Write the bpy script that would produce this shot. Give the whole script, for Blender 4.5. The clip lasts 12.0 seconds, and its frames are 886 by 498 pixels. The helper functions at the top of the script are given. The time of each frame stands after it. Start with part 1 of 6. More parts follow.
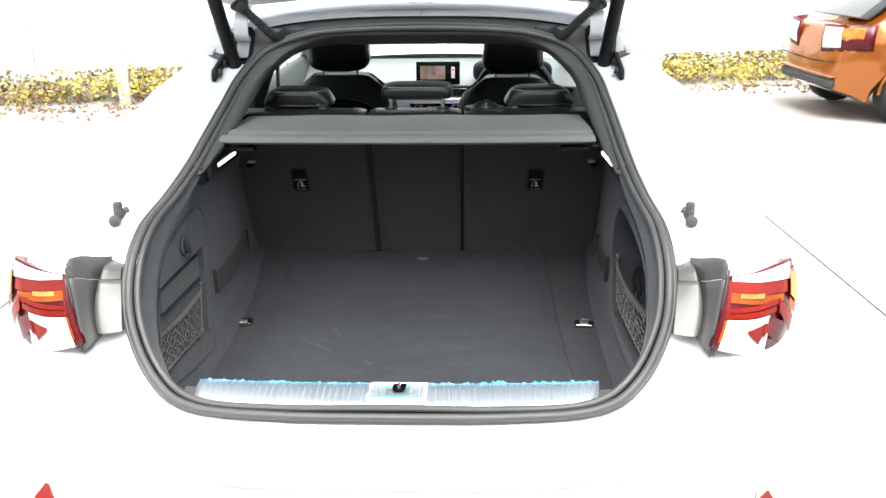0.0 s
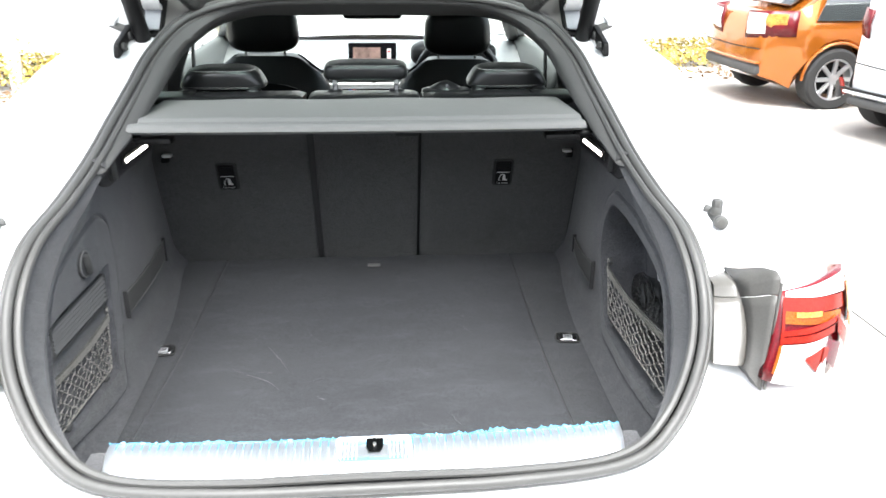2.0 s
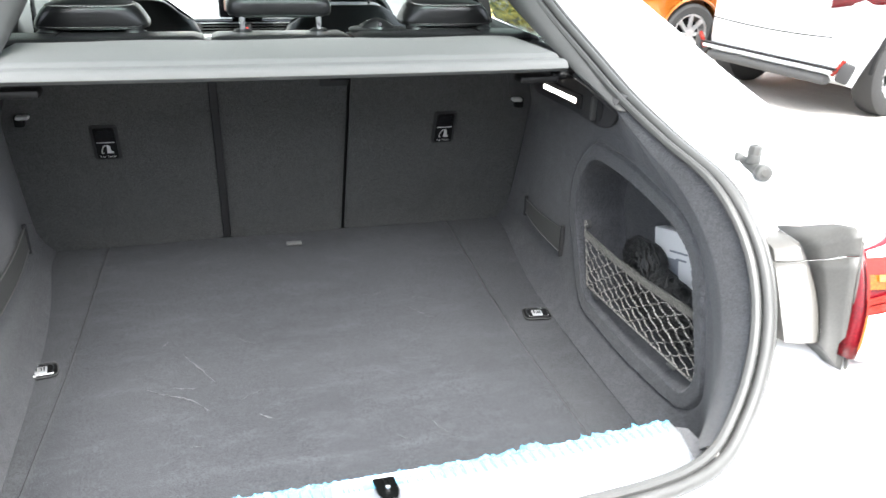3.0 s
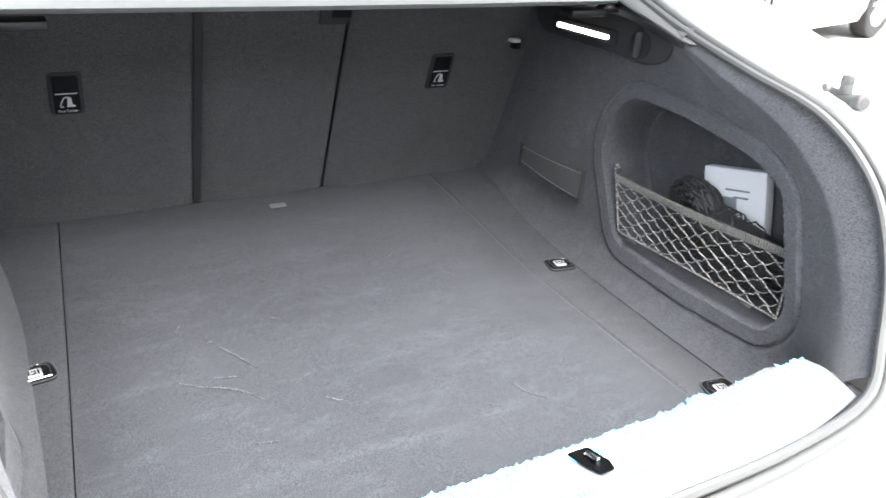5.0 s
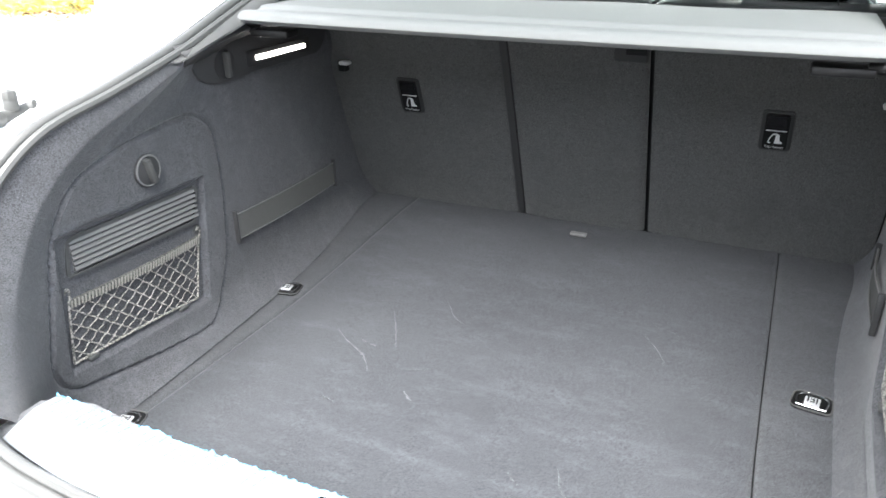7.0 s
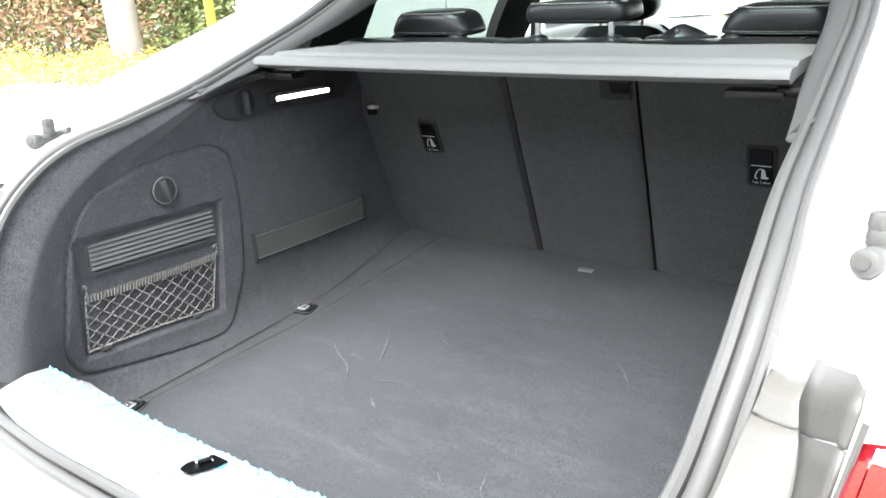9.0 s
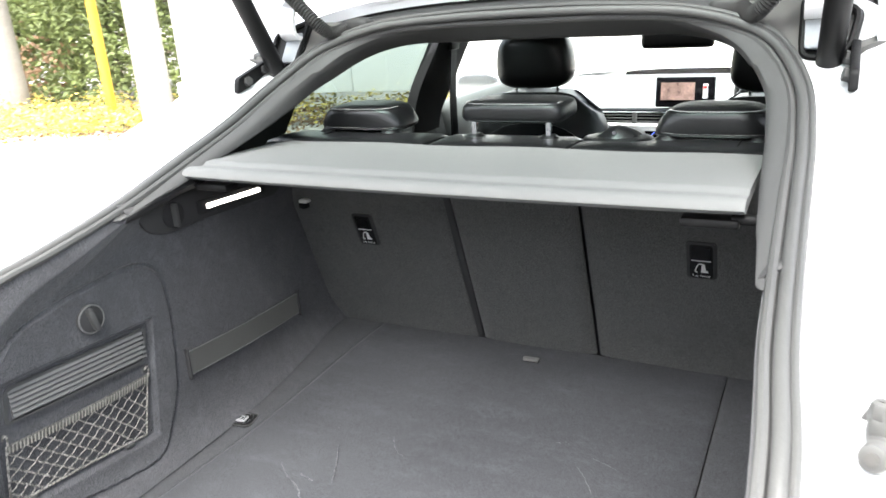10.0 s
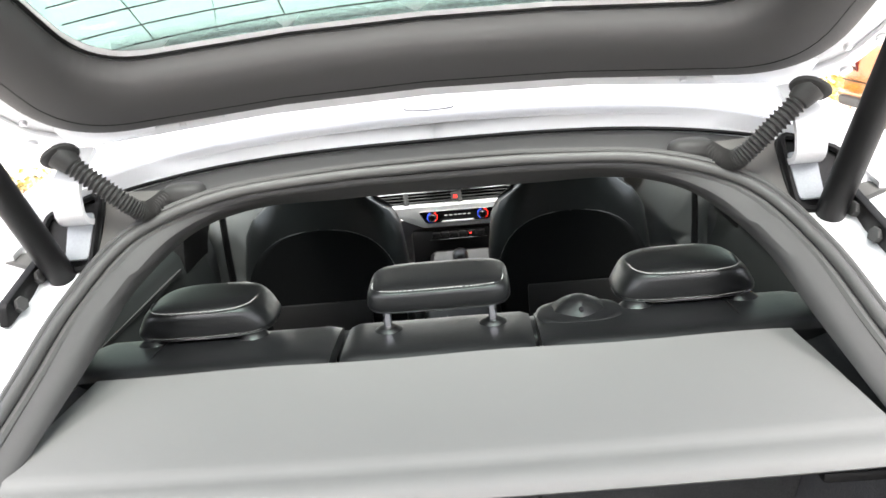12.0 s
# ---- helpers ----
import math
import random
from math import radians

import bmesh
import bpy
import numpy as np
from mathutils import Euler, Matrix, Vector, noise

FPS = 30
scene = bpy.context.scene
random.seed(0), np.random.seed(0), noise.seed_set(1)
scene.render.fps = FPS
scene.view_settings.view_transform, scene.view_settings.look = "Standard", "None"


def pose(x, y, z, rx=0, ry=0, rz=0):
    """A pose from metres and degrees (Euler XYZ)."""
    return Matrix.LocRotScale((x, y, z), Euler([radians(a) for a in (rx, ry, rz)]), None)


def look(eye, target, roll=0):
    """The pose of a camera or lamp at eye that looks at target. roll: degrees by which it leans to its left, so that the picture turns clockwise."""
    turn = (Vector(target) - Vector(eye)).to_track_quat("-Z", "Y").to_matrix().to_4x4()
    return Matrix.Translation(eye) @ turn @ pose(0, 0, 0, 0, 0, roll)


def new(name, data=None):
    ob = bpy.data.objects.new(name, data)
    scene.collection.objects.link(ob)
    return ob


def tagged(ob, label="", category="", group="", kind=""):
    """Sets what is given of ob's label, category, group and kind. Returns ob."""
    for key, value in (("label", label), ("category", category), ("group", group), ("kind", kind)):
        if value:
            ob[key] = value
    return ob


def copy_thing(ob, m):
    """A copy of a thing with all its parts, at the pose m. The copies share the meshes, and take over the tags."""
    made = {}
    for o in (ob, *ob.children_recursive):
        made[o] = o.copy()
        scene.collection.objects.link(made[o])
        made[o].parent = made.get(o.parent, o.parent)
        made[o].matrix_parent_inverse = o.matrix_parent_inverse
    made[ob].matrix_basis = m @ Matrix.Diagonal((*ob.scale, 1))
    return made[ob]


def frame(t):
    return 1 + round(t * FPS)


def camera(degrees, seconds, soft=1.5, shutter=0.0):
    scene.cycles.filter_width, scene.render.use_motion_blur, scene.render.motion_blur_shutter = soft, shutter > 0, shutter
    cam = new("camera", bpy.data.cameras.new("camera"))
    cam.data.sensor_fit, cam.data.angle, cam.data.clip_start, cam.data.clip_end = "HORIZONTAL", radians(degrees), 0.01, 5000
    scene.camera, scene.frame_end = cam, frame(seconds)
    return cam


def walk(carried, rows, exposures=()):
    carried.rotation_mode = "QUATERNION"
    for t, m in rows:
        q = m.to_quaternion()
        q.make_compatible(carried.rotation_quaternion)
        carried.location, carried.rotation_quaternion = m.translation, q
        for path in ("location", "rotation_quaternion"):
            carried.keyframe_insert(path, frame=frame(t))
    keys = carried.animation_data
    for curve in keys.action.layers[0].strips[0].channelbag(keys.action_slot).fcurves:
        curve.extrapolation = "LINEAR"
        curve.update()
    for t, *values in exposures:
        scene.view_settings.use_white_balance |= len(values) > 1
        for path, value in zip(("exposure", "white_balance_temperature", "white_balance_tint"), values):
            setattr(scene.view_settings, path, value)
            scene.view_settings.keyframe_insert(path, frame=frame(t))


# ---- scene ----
cam = camera(60.9, 12.0, shutter=0.3)
PATH = [
    (0, (0.136, -1.231, 1.485), (0.082, 0.627, 0.747), -0.5),
    (0.5, (0.136, -1.239, 1.480), (0.120, 0.627, 0.759), -0.4),
    (1, (0.107, -1.190, 1.478), (0.130, 0.678, 0.764), -0.2),
    (1.5, (0.073, -1.118, 1.464), (0.146, 0.739, 0.726), 0.1),
    (2, (0.038, -0.936, 1.411), (0.194, 0.906, 0.647), 0.5),
    (2.5, (-0.005, -0.776, 1.351), (0.305, 1.031, 0.551), 1.2),
    (3, (-0.115, -0.651, 1.313), (0.409, 1.086, 0.471), 2.1),
    (3.2, (-0.192, -0.603, 1.304), (0.413, 1.100, 0.448), 2.4),
    (4.8, (-0.442, -0.424, 1.228), (0.539, 1.073, 0.336), 5.2),
    (5, (-0.408, -0.433, 1.237), (0.503, 1.096, 0.325), 4.8),
    (5.5, (-0.265, -0.438, 1.224), (0.243, 1.247, 0.274), 3.1),
    (6, (-0.075, -0.457, 1.228), (-0.052, 1.297, 0.266), 2.3),
    (6.5, (0.124, -0.478, 1.232), (-0.314, 1.236, 0.298), 0.4),
    (7, (0.342, -0.451, 1.250), (-0.408, 1.181, 0.371), -1.3),
    (7.2, (0.429, -0.423, 1.240), (-0.422, 1.173, 0.387), -2.0),
    (8.8, (0.618, -0.419, 1.200), (-0.483, 1.087, 0.477), -3.5),
    (9, (0.622, -0.418, 1.208), (-0.472, 1.101, 0.503), -3.6),
    (9.5, (0.624, -0.388, 1.277), (-0.424, 1.184, 0.623), -4.1),
    (10, (0.532, -0.385, 1.327), (-0.365, 1.283, 0.684), -4.0),
    (10.5, (0.356, -0.395, 1.385), (-0.329, 1.374, 0.752), -4.1),
    (11, (0.240, -0.245, 1.418), (-0.216, 1.598, 0.791), -4.3),
    (11.5, (0.134, -0.116, 1.464), (-0.128, 1.764, 0.834), -4.8),
    (12, (0.064, -0.073, 1.500), (-0.028, 1.824, 0.871), -5.6),
]
# exposure of the clip's camera: it opens up for the dark boot and closes down at the end
EXPOSURES = [(0.0, 1.36, 6350, 7), (1.0, 1.65, 6350, 7), (2.0, 2.05, 6350, 8), (3.0, 2.5, 6350, 8), (5.0, 2.82, 6300, 9), (6.0, 3.05, 6300, 9), (7.0, 2.85, 6300, 8), (9.0, 2.62, 6350, 8), (10.5, 2.6, 6600, 10), (11.0, 2.62, 6700, 11), (11.5, 2.15, 6750, 12), (12.0, 2.47, 6700, 12)]
walk(cam, [(t, look(eye, target, roll)) for t, eye, target, roll in PATH], EXPOSURES)

# ---- world and sun: bright overcast ----
world = bpy.data.worlds.new("sky")
scene.world = world
world.use_nodes = True
wn = world.node_tree.nodes
sky = wn.new("ShaderNodeTexSky")
sky.sky_type = 'NISHITA'
sky.sun_disc = False
sky.sun_elevation = radians(66)
sky.sun_rotation = radians(176.7)
sky.air_density, sky.dust_density, sky.ozone_density = 1.0, 4.0, 0.6
wn["Background"].inputs["Strength"].default_value = 0.15
pale = wn.new("ShaderNodeHueSaturation")  # cloud greys the sky
pale.inputs["Saturation"].default_value = 0.35
world.node_tree.links.new(sky.outputs[0], pale.inputs["Color"])
world.node_tree.links.new(pale.outputs[0], wn["Background"].inputs["Color"])
sun = new("sun", bpy.data.lights.new("sun", 'SUN'))
sun.data.energy, sun.data.angle, sun.data.color = 2.6, radians(52), (1.0, 0.985, 0.965)
sun.matrix_world = look((0.2, -3.5, 7.8), (0, 0, 0))


# ---- materials ----
def material(name, base, rough=0.6, metal=0.0, var=0.15, scale=40.0, fine=400.0, bump=0.15, coat=0.0, sheen=0.0, spec=0.5, emit=0.0, stain=0.0):
    """A principled material: noise at two scales varies colour and roughness, the fine one gives relief."""
    m = bpy.data.materials.new(name)
    m.use_nodes = True
    nt = m.node_tree
    p = nt.nodes["Principled BSDF"]
    co = nt.nodes.new("ShaderNodeTexCoord")
    big, small = nt.nodes.new("ShaderNodeTexNoise"), nt.nodes.new("ShaderNodeTexNoise")
    big.inputs["Scale"].default_value, big.inputs["Detail"].default_value = scale * 0.1, 6
    small.inputs["Scale"].default_value, small.inputs["Detail"].default_value = fine, 3
    for n in (big, small):
        nt.links.new(co.outputs["Object"], n.inputs["Vector"])
    mix = nt.nodes.new("ShaderNodeMix")
    mix.data_type = 'RGBA'
    lo, hi = [c * (1 - var) for c in base], [min(1, c * (1 + var)) for c in base]
    mix.inputs["A"].default_value, mix.inputs["B"].default_value = (*lo, 1), (*hi, 1)
    add = nt.nodes.new("ShaderNodeMath")
    add.operation = 'ADD'
    half = nt.nodes.new("ShaderNodeMath")
    half.operation = 'MULTIPLY'
    half.inputs[1].default_value = 0.5
    nt.links.new(big.outputs["Fac"], add.inputs[0])
    nt.links.new(small.outputs["Fac"], add.inputs[1])
    nt.links.new(add.outputs[0], half.inputs[0])
    spread = nt.nodes.new("ShaderNodeMapRange")
    spread.inputs["From Min"].default_value, spread.inputs["From Max"].default_value = 0.34, 0.66
    nt.links.new(half.outputs[0], spread.inputs["Value"])
    nt.links.new(spread.outputs["Result"], mix.inputs["Factor"])
    colour = mix.outputs["Result"]
    if stain:
        dust = nt.nodes.new("ShaderNodeTexNoise")
        dust.inputs["Scale"].default_value, dust.inputs["Detail"].default_value, dust.inputs["Roughness"].default_value = 9.0, 8, 0.65
        nt.links.new(co.outputs["Object"], dust.inputs["Vector"])
        ramp = nt.nodes.new("ShaderNodeValToRGB")
        ramp.color_ramp.elements[0].position, ramp.color_ramp.elements[1].position = 0.5, 0.75
        nt.links.new(dust.outputs["Fac"], ramp.inputs["Fac"])
        over = nt.nodes.new("ShaderNodeMix")
        over.data_type = 'RGBA'
        over.inputs["B"].default_value = (*[min(1, c * (1 + stain)) for c in base], 1)
        nt.links.new(ramp.outputs["Color"], over.inputs["Factor"])
        nt.links.new(colour, over.inputs["A"])
        colour = over.outputs["Result"]
    nt.links.new(colour, p.inputs["Base Color"])
    rr = nt.nodes.new("ShaderNodeMapRange")
    rr.inputs["To Min"].default_value, rr.inputs["To Max"].default_value = max(0, rough - 0.08), min(1, rough + 0.08)
    nt.links.new(big.outputs["Fac"], rr.inputs["Value"])
    nt.links.new(rr.outputs["Result"], p.inputs["Roughness"])
    p.inputs["Metallic"].default_value = metal
    p.inputs["Coat Weight"].default_value = coat
    p.inputs["Coat Roughness"].default_value = 0.03
    p.inputs["Sheen Weight"].default_value = sheen
    p.inputs["Sheen Roughness"].default_value = 0.5
    p.inputs["Specular IOR Level"].default_value = spec
    if bump:
        b = nt.nodes.new("ShaderNodeBump")
        b.inputs["Strength"].default_value, b.inputs["Distance"].default_value = bump, 0.002
        nt.links.new(small.outputs["Fac"], b.inputs["Height"])
        nt.links.new(b.outputs["Normal"], p.inputs["Normal"])
    if emit:
        p.inputs["Emission Color"].default_value = (*base, 1)
        p.inputs["Emission Strength"].default_value = emit
    return m


def glass_material(name, tint=(0.9, 0.97, 0.95), gloss=0.02):
    m = bpy.data.materials.new(name)
    m.use_nodes = True
    nt = m.node_tree
    nt.nodes.remove(nt.nodes["Principled BSDF"])
    clear, shine, fres, mix = (nt.nodes.new(k) for k in ("ShaderNodeBsdfTransparent", "ShaderNodeBsdfGlossy", "ShaderNodeLayerWeight", "ShaderNodeMixShader"))
    clear.inputs["Color"].default_value = (*tint, 1)
    shine.inputs["Roughness"].default_value = gloss
    fres.inputs["Blend"].default_value = 0.5
    power, scale_, base = (nt.nodes.new("ShaderNodeMath") for _ in range(3))
    power.operation, scale_.operation, base.operation = 'POWER', 'MULTIPLY', 'ADD'
    power.inputs[1].default_value, scale_.inputs[1].default_value, base.inputs[1].default_value = 5.0, 0.85, 0.04
    nt.links.new(fres.outputs["Facing"], power.inputs[0])
    nt.links.new(power.outputs[0], scale_.inputs[0])
    nt.links.new(scale_.outputs[0], base.inputs[0])
    nt.links.new(base.outputs[0], mix.inputs[0])
    nt.links.new(clear.outputs[0], mix.inputs[1])
    nt.links.new(shine.outputs[0], mix.inputs[2])
    nt.links.new(mix.outputs[0], nt.nodes["Material Output"].inputs["Surface"])
    return m


def carpet(name, base, blotch, wear=0.0):
    """Needle felt: a fine pepper of fibres, clumps, pale trodden blotches, and rubbed convex edges."""
    m = bpy.data.materials.new(name)
    m.use_nodes = True
    nt = m.node_tree
    p = nt.nodes["Principled BSDF"]
    co = nt.nodes.new("ShaderNodeTexCoord")

    def noise(scale, detail, rough=0.5, stretch=None):
        n = nt.nodes.new("ShaderNodeTexNoise")
        n.inputs["Scale"].default_value, n.inputs["Detail"].default_value, n.inputs["Roughness"].default_value = scale, detail, rough
        src = co.outputs["Object"]
        if stretch:
            mp = nt.nodes.new("ShaderNodeMapping")
            mp.inputs["Scale"].default_value, mp.inputs["Rotation"].default_value = stretch, (0.1, 0.2, 0.6)
            nt.links.new(src, mp.inputs["Vector"])
            src = mp.outputs[0]
        nt.links.new(src, n.inputs["Vector"])
        return n.outputs["Fac"]

    def spread(fac, lo, hi, to=(0.0, 1.0)):
        r = nt.nodes.new("ShaderNodeMapRange")
        r.inputs["From Min"].default_value, r.inputs["From Max"].default_value = lo, hi
        r.inputs["To Min"].default_value, r.inputs["To Max"].default_value = to
        nt.links.new(fac, r.inputs["Value"])
        return r.outputs["Result"]

    def blend(a, b, fac):
        x = nt.nodes.new("ShaderNodeMix")
        x.data_type = 'RGBA'
        for sock, v in (("A", a), ("B", b)):
            if isinstance(v, tuple):
                x.inputs[sock].default_value = (*v, 1)
            else:
                nt.links.new(v, x.inputs[sock])
        nt.links.new(fac, x.inputs["Factor"])
        return x.outputs["Result"]

    def times(k):
        return tuple(min(1, c * k) for c in base)
    fibre = noise(560, 5, 0.8)
    clump = noise(140, 5, 0.75)
    col = blend(times(0.30), times(1.88), spread(fibre, 0.36, 0.64))
    col = blend(col, times(0.62), spread(clump, 0.50, 0.72, (0.0, 0.4)))
    # pile brushed this way and that, broken up by its own grain
    brushed = nt.nodes.new("ShaderNodeMath")
    brushed.operation = 'MULTIPLY'
    nt.links.new(spread(noise(9, 9, 0.78, (0.9, 2.6, 2.0)), 0.50, 0.74, (0.0, 0.8)), brushed.inputs[0])
    nt.links.new(spread(clump, 0.38, 0.58), brushed.inputs[1])
    col = blend(col, times(1 + blotch), brushed.outputs[0])
    col = blend(col, times(1 + 1.5 * blotch), spread(noise(16, 8, 0.75, (0.5, 5.0, 3.0)), 0.60, 0.78, (0.0, 0.35)))
    col = blend(col, times(0.70), spread(noise(5, 7, 0.7), 0.54, 0.74, (0.0, 0.55)))
    lint = nt.nodes.new("ShaderNodeTexVoronoi")
    lint.inputs["Scale"].default_value = 150
    nt.links.new(co.outputs["Object"], lint.inputs["Vector"])
    dots = nt.nodes.new("ShaderNodeMath")
    dots.operation = 'MULTIPLY'
    nt.links.new(spread(lint.outputs["Distance"], 0.16, 0.08), dots.inputs[0])
    nt.links.new(spread(noise(25, 3), 0.56, 0.66), dots.inputs[1])
    col = blend(col, times(2.4), dots.outputs[0])
    if wear:
        geo = nt.nodes.new("ShaderNodeNewGeometry")
        col = blend(col, times(1 + 1.7 * wear), spread(geo.outputs["Pointiness"], 0.53, 0.62, (0.0, 0.7)))
    nt.links.new(col, p.inputs["Base Color"])
    p.inputs["Roughness"].default_value, p.inputs["Specular IOR Level"].default_value = 0.95, 0.1
    p.inputs["Sheen Weight"].default_value, p.inputs["Sheen Roughness"].default_value = 0.2, 0.5
    b = nt.nodes.new("ShaderNodeBump")
    b.inputs["Strength"].default_value, b.inputs["Distance"].default_value = 0.35, 0.0012
    nt.links.new(fibre, b.inputs["Height"])
    nt.links.new(b.outputs["Normal"], p.inputs["Normal"])
    return m


# one felt: wall and seat copies are paled to make up for light
CARPET = carpet("carpet_felt", (0.0355, 0.0373, 0.0412), 1.3)
CARPET_WALL = carpet("carpet_wall", (0.066, 0.067, 0.072), 1.05, 0.8)
CARPET_EDGE = carpet("carpet_floor_edge", (0.042, 0.0437, 0.0472), 1.0)
CARPET_SEAT = carpet("carpet_seatback", (0.083, 0.084, 0.0835), 0.35)
PLASTIC = material("grey_plastic", (0.062, 0.063, 0.062), 0.6, var=0.06, fine=1500, bump=0.12, spec=0.35)
PLASTIC_DARK = material("black_plastic", (0.006, 0.006, 0.0062), 0.5, var=0.15, fine=1200, bump=0.1, spec=0.22)
POD = material("pod_plastic", (0.040, 0.040, 0.041), 0.6, var=0.1, fine=1200, bump=0.12, spec=0.3)
LAMP_BEZEL = material("bezel_plastic", (0.022, 0.022, 0.023), 0.55, var=0.1, fine=1200, bump=0.1, spec=0.3)
MID_GREY = material("mid_grey_plastic", (0.14, 0.14, 0.138), 0.6, var=0.08, fine=1200, bump=0.12, spec=0.3)
TRIM_GREY = material("tailgate_trim_plastic", (0.062, 0.062, 0.062), 0.65, var=0.06, fine=1500, bump=0.15, spec=0.3)
TAB_GREY = material("tab_webbing", (0.17, 0.17, 0.165), 0.8, var=0.25, fine=900, bump=0.3, spec=0.2)
STRAP = material("strap_webbing", (0.105, 0.105, 0.100), 0.8, var=0.2, fine=900, bump=0.3, spec=0.2)
RUBBER = material("rubber", (0.072, 0.072, 0.070), 0.45, var=0.15, fine=700, bump=0.1, spec=0.4)
COVER = material("cover_vinyl", (0.160, 0.163, 0.159), 0.58, var=0.08, scale=7, fine=1300, bump=0.2, spec=0.16)
LEATHER = material("black_leather", (0.0055, 0.0062, 0.0066), 0.30, var=0.3, fine=520, bump=0.16, spec=0.62)
LEATHER_DEEP = material("dull_black_leather", (0.0062, 0.0078, 0.0080), 0.36, var=0.25, fine=700, bump=0.18, spec=0.6)
STITCH = material("white_thread", (0.35, 0.35, 0.34), 0.8, var=0.1)
PAINT = material("white_car_paint", (0.78, 0.79, 0.80), 0.3, var=0.01, bump=0.0, coat=1.0)
HOSE = material("hose_rubber", (0.040, 0.040, 0.039), 0.55, var=0.15, fine=700, bump=0.1, spec=0.35)
SHADED_WHITE = material("shaded_white_paint", (0.34, 0.36, 0.38), 0.5, var=0.1, bump=0.05)
BUFFER = material("buffer_plastic", (0.085, 0.085, 0.082), 0.5, var=0.1, fine=900, bump=0.1, spec=0.35)
# jamb greys: shade on the white body is put into the colour
JAMB = material("shaded_jamb_paint", (0.100, 0.096, 0.088), 0.4, var=0.06, bump=0.02, coat=0.3)
JAMB_DARK = material("shaded_jamb_grey", (0.070, 0.068, 0.064), 0.5, var=0.15, bump=0.05)
FILM = material("protective_film", (0.012, 0.075, 0.25), 0.4, var=0.5, scale=120, fine=300, bump=0.3, spec=0.2)
FILM_PALE = material("pale_blue_film", (0.13, 0.38, 0.58), 0.3, var=0.25, scale=200, fine=300, bump=0.3)
STEEL = material("brushed_steel", (0.82, 0.87, 0.92), 0.36, 0.85, var=0.06, fine=300, bump=0.1)
CHROME = material("chrome", (0.75, 0.75, 0.76), 0.1, 1.0, var=0.03, bump=0)
ALU = material("aluminium_trim", (0.62, 0.63, 0.64), 0.35, 0.4, var=0.05, fine=800, bump=0.05)
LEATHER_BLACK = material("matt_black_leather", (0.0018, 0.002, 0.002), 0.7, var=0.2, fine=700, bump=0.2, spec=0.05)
SILVER = material("silver_dash_trim", (0.72, 0.74, 0.73), 0.4, var=0.05, fine=800, bump=0.05)
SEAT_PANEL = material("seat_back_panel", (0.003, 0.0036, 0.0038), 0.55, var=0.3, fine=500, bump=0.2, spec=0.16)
# black dash in a pale base colour that holds the windscreen's light
DASH = material("soft_dash_plastic", (0.26, 0.275, 0.27), 0.5, var=0.1, fine=900, bump=0.1, spec=0.5)
PILLAR = material("pillar_cover_plastic", (0.068, 0.068, 0.067), 0.6, var=0.06, fine=1500, bump=0.12, spec=0.3)
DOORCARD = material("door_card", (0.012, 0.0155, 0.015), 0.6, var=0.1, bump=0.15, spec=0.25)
# same card, paled to stand for the light on the front doors
DOORCARD_LIT = material("lit_door_card", (0.10, 0.11, 0.105), 0.55, var=0.1, bump=0.1, spec=0.3)
CORNER_GREY = material("corner_panel_plastic", (0.14, 0.136, 0.128), 0.6, var=0.06, fine=1200, bump=0.1, spec=0.3)
LINING = material("headlining", (0.13, 0.13, 0.125), 0.95, var=0.05, fine=1500, bump=0.2)
GLASS = glass_material("window_glass")
GLASS_SIDE = glass_material("green_side_glass", (0.17, 0.215, 0.20))
GLASS_REAR = glass_material("tinted_rear_glass", (0.44, 0.55, 0.53))
LENS_RED = material("red_lens", (0.19, 0.010, 0.005), 0.2, var=0.45, scale=90, bump=0, spec=0.4)
LENS_DARK = material("dark_red_lens", (0.10, 0.003, 0.006), 0.2, var=0.6, scale=90, bump=0, spec=0.4)
LENS_VIOLET = material("violet_red_lens", (0.10, 0.014, 0.026), 0.2, var=0.5, scale=90, bump=0, spec=0.4)
LENS_AMBER = material("amber_lens", (0.30, 0.058, 0.005), 0.2, var=0.6, scale=120, bump=0, spec=0.4)
LENS_PALE = material("pale_amber_lens", (0.58, 0.24, 0.05), 0.2, var=0.7, scale=160, bump=0, spec=0.4)
LENS_CLEAR = material("clear_lens", (0.8, 0.8, 0.8), 0.08, var=0.06, scale=200, bump=0, coat=1.0)
LAMP_ON = material("lit_diffuser", (1.0, 0.93, 0.86), 0.4, var=0, bump=0, emit=2.5)


def twisted(name, a, b, scale):
    """Cord of two colours twisted together."""
    m = material(name, a, 0.85, var=0.1, bump=0.3, fine=900)
    nt = m.node_tree
    n, r, x, co = (nt.nodes.new(k) for k in ("ShaderNodeTexNoise", "ShaderNodeMapRange", "ShaderNodeMix", "ShaderNodeTexCoord"))
    n.inputs["Scale"].default_value, n.inputs["Detail"].default_value = scale, 1
    r.inputs["From Min"].default_value, r.inputs["From Max"].default_value = 0.42, 0.56
    x.data_type = 'RGBA'
    x.inputs["A"].default_value, x.inputs["B"].default_value = (*a, 1), (*b, 1)
    nt.links.new(co.outputs["Object"], n.inputs["Vector"])
    nt.links.new(n.outputs["Fac"], r.inputs["Value"])
    nt.links.new(r.outputs["Result"], x.inputs["Factor"])
    nt.links.new(x.outputs["Result"], nt.nodes["Principled BSDF"].inputs["Base Color"])
    return m


